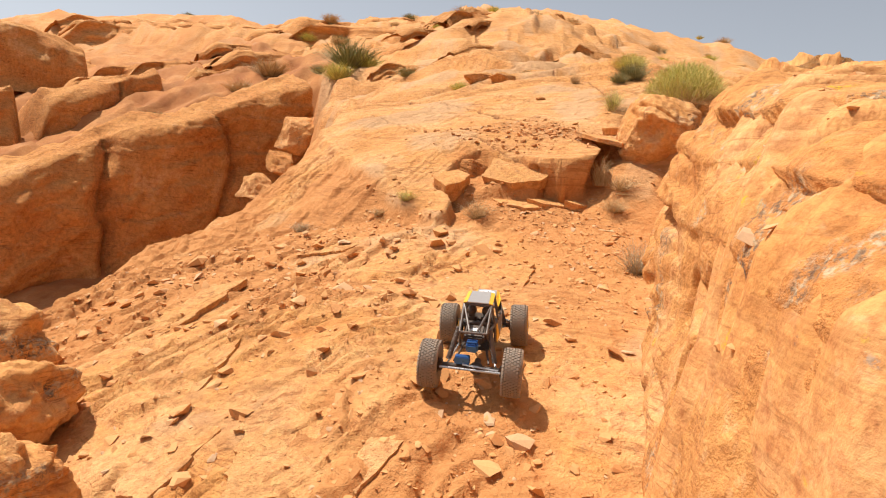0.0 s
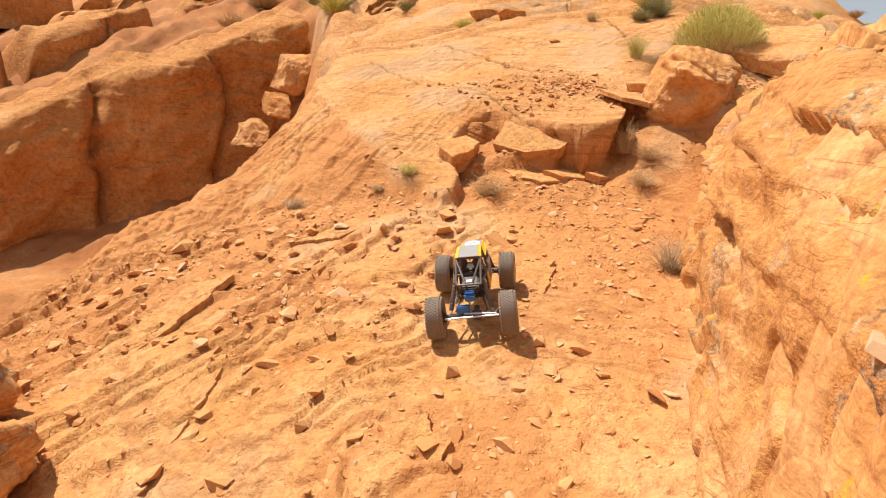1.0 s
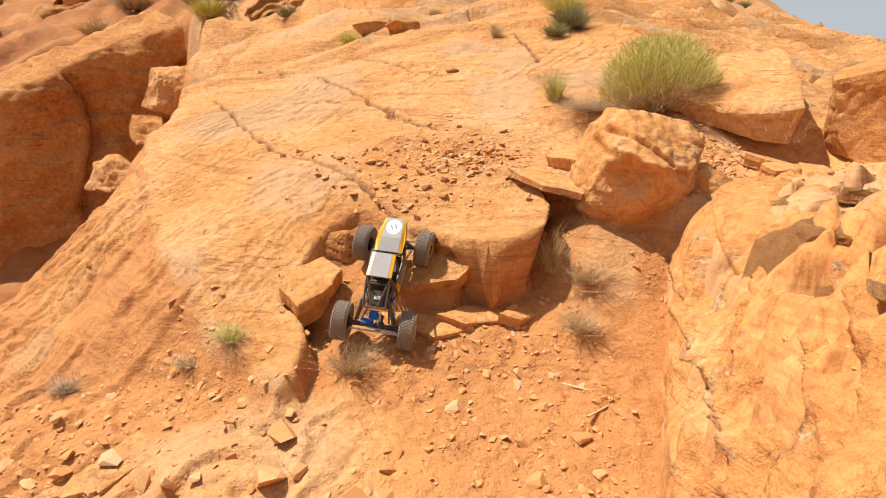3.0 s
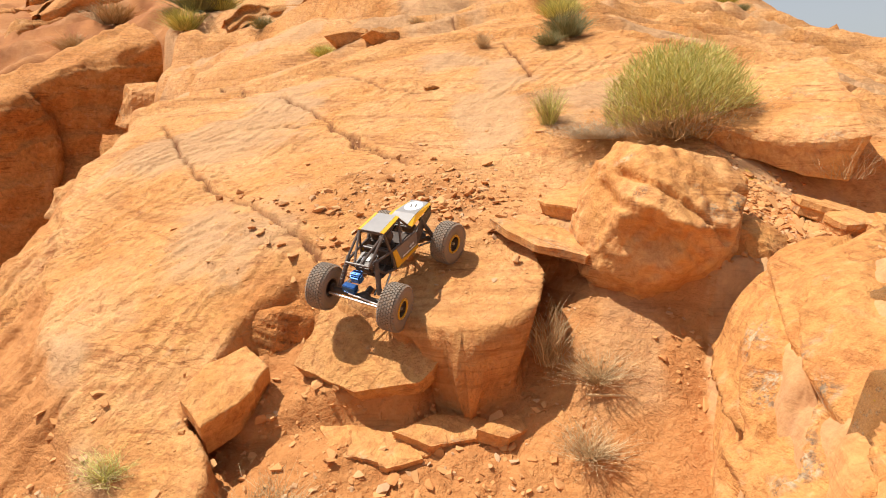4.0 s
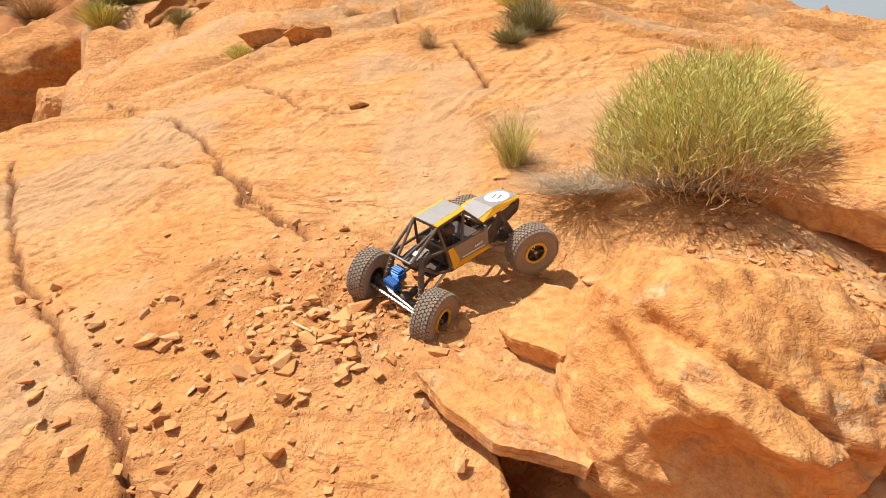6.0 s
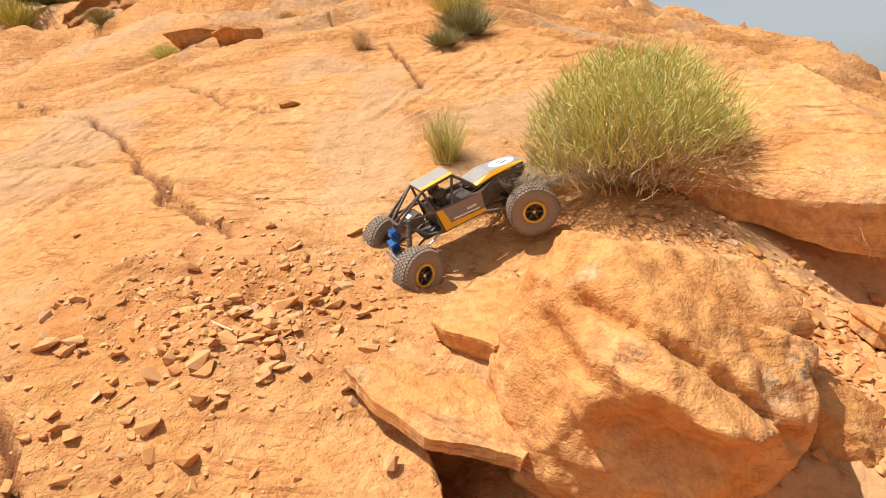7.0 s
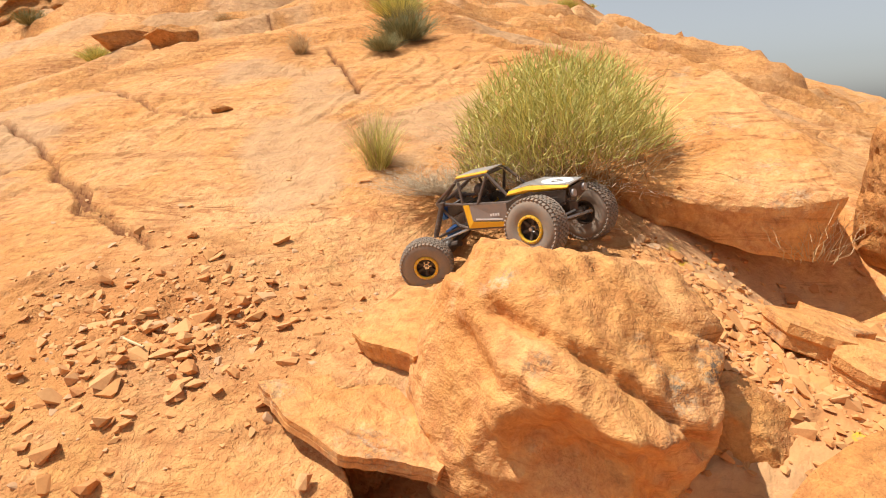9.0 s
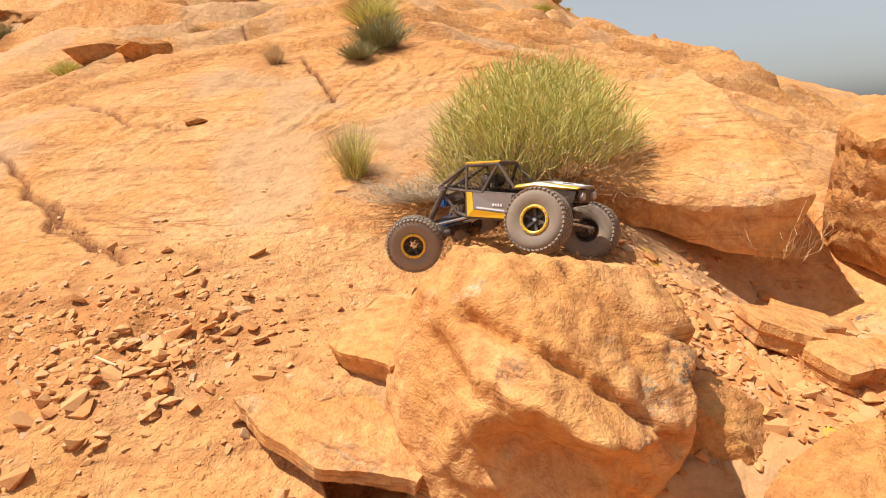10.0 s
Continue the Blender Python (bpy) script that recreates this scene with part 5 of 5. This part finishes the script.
    panel(bm, [(-0.032, 0.062, 0.1550), (0.032, 0.062, 0.1550), (0.032, 0.112, 0.1618), (-0.032, 0.112, 0.1618)])
    panel(bm, [(-0.032, 0.112, 0.1618), (0.032, 0.112, 0.1618), (0.027, 0.200, 0.1525), (-0.027, 0.200, 0.1525)])
    part("hood", bm, silver_shell, car, "silver-grey hood")
    bm = bmesh.new()
    m = pose(0, 0.160, 0.1580, -6.0, 0, 0) @ Matrix.Diagonal((0.025, 0.034, 0.0024, 1))
    bmesh.ops.create_cone(bm, cap_ends=True, segments=20, radius1=1, radius2=1, depth=1, matrix=m)
    patch = part("hood_patch", bm, white_paint, car, "white rounded patch with dark bars")
    for k in (-1, 1):
        bm = bmesh.new()
        block(bm, (k * 0.006, 0.160 + 0.003 * k, 0.1596), (0.003, 0.022, 0.0008), (-6.5, 0, 18), 0)
        part("patch_bar", bm, black_plastic, patch)
    bm = bmesh.new()
    panel(bm, [(-0.030, 0.199, 0.124), (0.030, 0.199, 0.124), (0.032, 0.201, 0.148), (-0.032, 0.201, 0.148)])
    part("grille", bm, black_plastic, car)
    for s in (-1, 1):
        bm = bmesh.new()
        tube(bm, (s * 0.022, 0.196, 0.136), (s * 0.022, 0.206, 0.136), 0.0075, 14)
        part("headlight", bm, silver_shell, car)
    # inside and drivetrain
    bm = bmesh.new()
    block(bm, (0, 0.0, 0.086), (0.075, 0.19, 0.006))
    part("skid_plate", bm, black_plastic, car)
    bm = bmesh.new()
    block(bm, (0, -0.100, 0.128), (0.050, 0.050, 0.026), (18, 0, 0), 0.004)
    box = part("receiver_box", bm, black_plastic, car)
    bm = bmesh.new()
    block(bm, (0.002, -0.104, 0.1425), (0.022, 0.012, 0.002), (18, 0, 0), 0.0005)
    part("sticker", bm, white_paint, box)
    bm = bmesh.new()
    block(bm, (0, -0.045, 0.118), (0.070, 0.012, 0.050), bevel=0.003)
    block(bm, (0, 0.030, 0.112), (0.080, 0.060, 0.040), bevel=0.005)
    part("interior_tray", bm, black_plastic, car)
    for s in (-1, 1):
        bm = bmesh.new()
        bmesh.ops.create_uvsphere(bm, u_segments=16, v_segments=12, radius=0.0145, matrix=pose(s * 0.020, -0.018, 0.165) @ Matrix.Diagonal((0.9, 1.08, 1.0, 1)))
        block(bm, (s * 0.020, -0.020, 0.142), (0.030, 0.022, 0.026), bevel=0.007)
        part("dummy_helmet", bm, black_plastic, car, "dark helmet and seat dummy")
    bm = bmesh.new()
    block(bm, (0.0, -0.152, 0.115), (0.030, 0.022, 0.024), (12, 0, 0), 0.004)
    for k in range(4):
        block(bm, (0.0, -0.158 + 0.005 * k, 0.1285), (0.026, 0.002, 0.004), (12, 0, 0), 0)
    part("motor", bm, blue_metal, car, "anodised blue motor")
    for y in (-0.13, 0.13):
        for s in (-1, 1):
            sg = 1 if y > 0 else -1
            bm = bmesh.new()
            tube(bm, (s * 0.040, y - sg * 0.012, 0.150), (s * 0.058, sg * 0.148, 0.078), 0.0062, 12)
            for k in range(9):
                f = k / 8
                a = Vector((s * 0.040, y - sg * 0.012, 0.150)).lerp(Vector((s * 0.058, sg * 0.148, 0.078)), f)
                bmesh.ops.create_uvsphere(bm, u_segments=10, v_segments=5, radius=0.0076, matrix=Matrix.Translation(a) @ Matrix.Diagonal((1, 1, 0.3, 1)))
            part("shock", bm, tube_paint, car)
            for dx, z0 in ((0.040, 0.088), (0.022, 0.098)):
                bm = bmesh.new()
                tube(bm, (s * dx, sg * 0.050, z0), (s * (dx + 0.022), sg * 0.150, 0.062 + (z0 - 0.088)), 0.0030)
                part("link", bm, steel if dx > 0.03 else black_plastic, car)
    return car


car = buggy()
axles = {"R": axle(car, True), "F": axle(car, False)}
wheels = {e + d: wheel(car, -1 if d == "L" else 1) for e in "RF" for d in "LR"}


# ---- what moves ----
# seconds; place; pitch, roll and heading of the body; roll of the rear and the front axle; steering of the rear and the front wheels
DRIVE = [
    (0.0, 0.140, 1.641, 0.117, 10.3, -0.1, -10.6, 0.5, -4.2, 0, 0),
    (1.0, 0.118, 2.124, 0.235, 10.7, -9.6, -6.5, -0.8, 2.1, 0, -4),
    (2.0, 0.200, 2.771, 0.377, 18.6, 3.1, -16.1, -0.7, 0.2, 0, 0),
    (2.5, 0.250, 3.137, 0.522, 33.3, 3.3, -10.6, -2.8, 1.4, 0, -4),
    (3.2, 0.367, 3.407, 0.723, 41.9, 9.2, -15.8, 2.0, -6.0, 0, -8),
    (4.3, 0.586, 3.667, 0.959, 14.8, 5.0, -36.7, 4.1, 1.8, 4, -8),
    (5.0, 0.767, 3.938, 1.048, 13.6, 7.8, -37.9, 5.4, 2.4, 6, -16),
    (5.5, 0.859, 3.999, 1.072, 13.4, 13.6, -47.0, 5.0, 1.8, 10, -22),
    (6.8, 1.153, 4.142, 1.133, 21.9, 8.0, -75.5, 3.3, 1.9, 18, -24),
    (7.5, 1.255, 4.152, 1.139, 17.6, 8.2, -103.4, 7.8, -4.2, 25, -6),
    (8.1, 1.330, 4.060, 1.158, 14.6, 11.8, -124.5, 11.7, -7.4, 25, -6),
    (8.5, 1.368, 3.997, 1.156, 14.5, 12.6, -136.8, 11.2, -8.8, 28, -4),
    (9.0, 1.391, 3.933, 1.145, 15.3, 10.0, -150.6, 7.9, -8.9, 33, 0),
    (9.5, 1.390, 3.911, 1.155, 12.6, 4.4, -151.1, 8.8, -10.1, 36, 4),
    (10.0, 1.397, 3.880, 1.167, 5.8, -4.5, -152.9, 8.7, -10.2, 36, 10),
]


def motions():
    nose = [float(np.interp(r[0], [0, 7.5, 8.5, 9.0, 10.0], [0, 0, 4, 7, 6])) for r in DRIVE]
    walk(car, [(r[0], pose(r[1], r[2], r[3], r[4] - d, r[5], r[6])) for r, d in zip(DRIVE, nose)])
    times = [r[0] for r in DRIVE]
    gone = [0.0]
    for a, b in zip(DRIVE, DRIVE[1:]):
        gone.append(gone[-1] + math.dist(a[1:4], b[1:4]) * 1.03 + (0.05 if b[0] > 7 else 0.0))
    fine = [0.2 * i for i in range(51)]
    for end, y, roll, steer in (("R", -WHEELBASE / 2, 7, 9), ("F", WHEELBASE / 2, 8, 10)):
        leans = [float(np.interp(t, times, [r[roll] for r in DRIVE])) for t in fine]
        travel = [RADIUS + y * math.tan(radians(float(np.interp(t, times, nose)))) for t in fine]
        turns = [float(np.interp(t, times, [r[steer] for r in DRIVE])) for t in fine]
        walk(axles[end], [(t, pose(0, y, z, 0, a, 0)) for t, a, z in zip(fine, leans, travel)])
        for side, s in (("L", -1), ("R", 1)):
            rows = []
            for t, a, b, z in zip(fine, leans, turns, travel):
                spin = -float(np.interp(t, times, gone)) / RADIUS
                rows.append((t, pose(0, y, z, 0, a, 0) @ pose(s * HALF_TRACK, 0, 0, 0, 0, b) @ Matrix.Rotation(spin, 4, "X")))
            walk(wheels[end + side], rows)


motions()
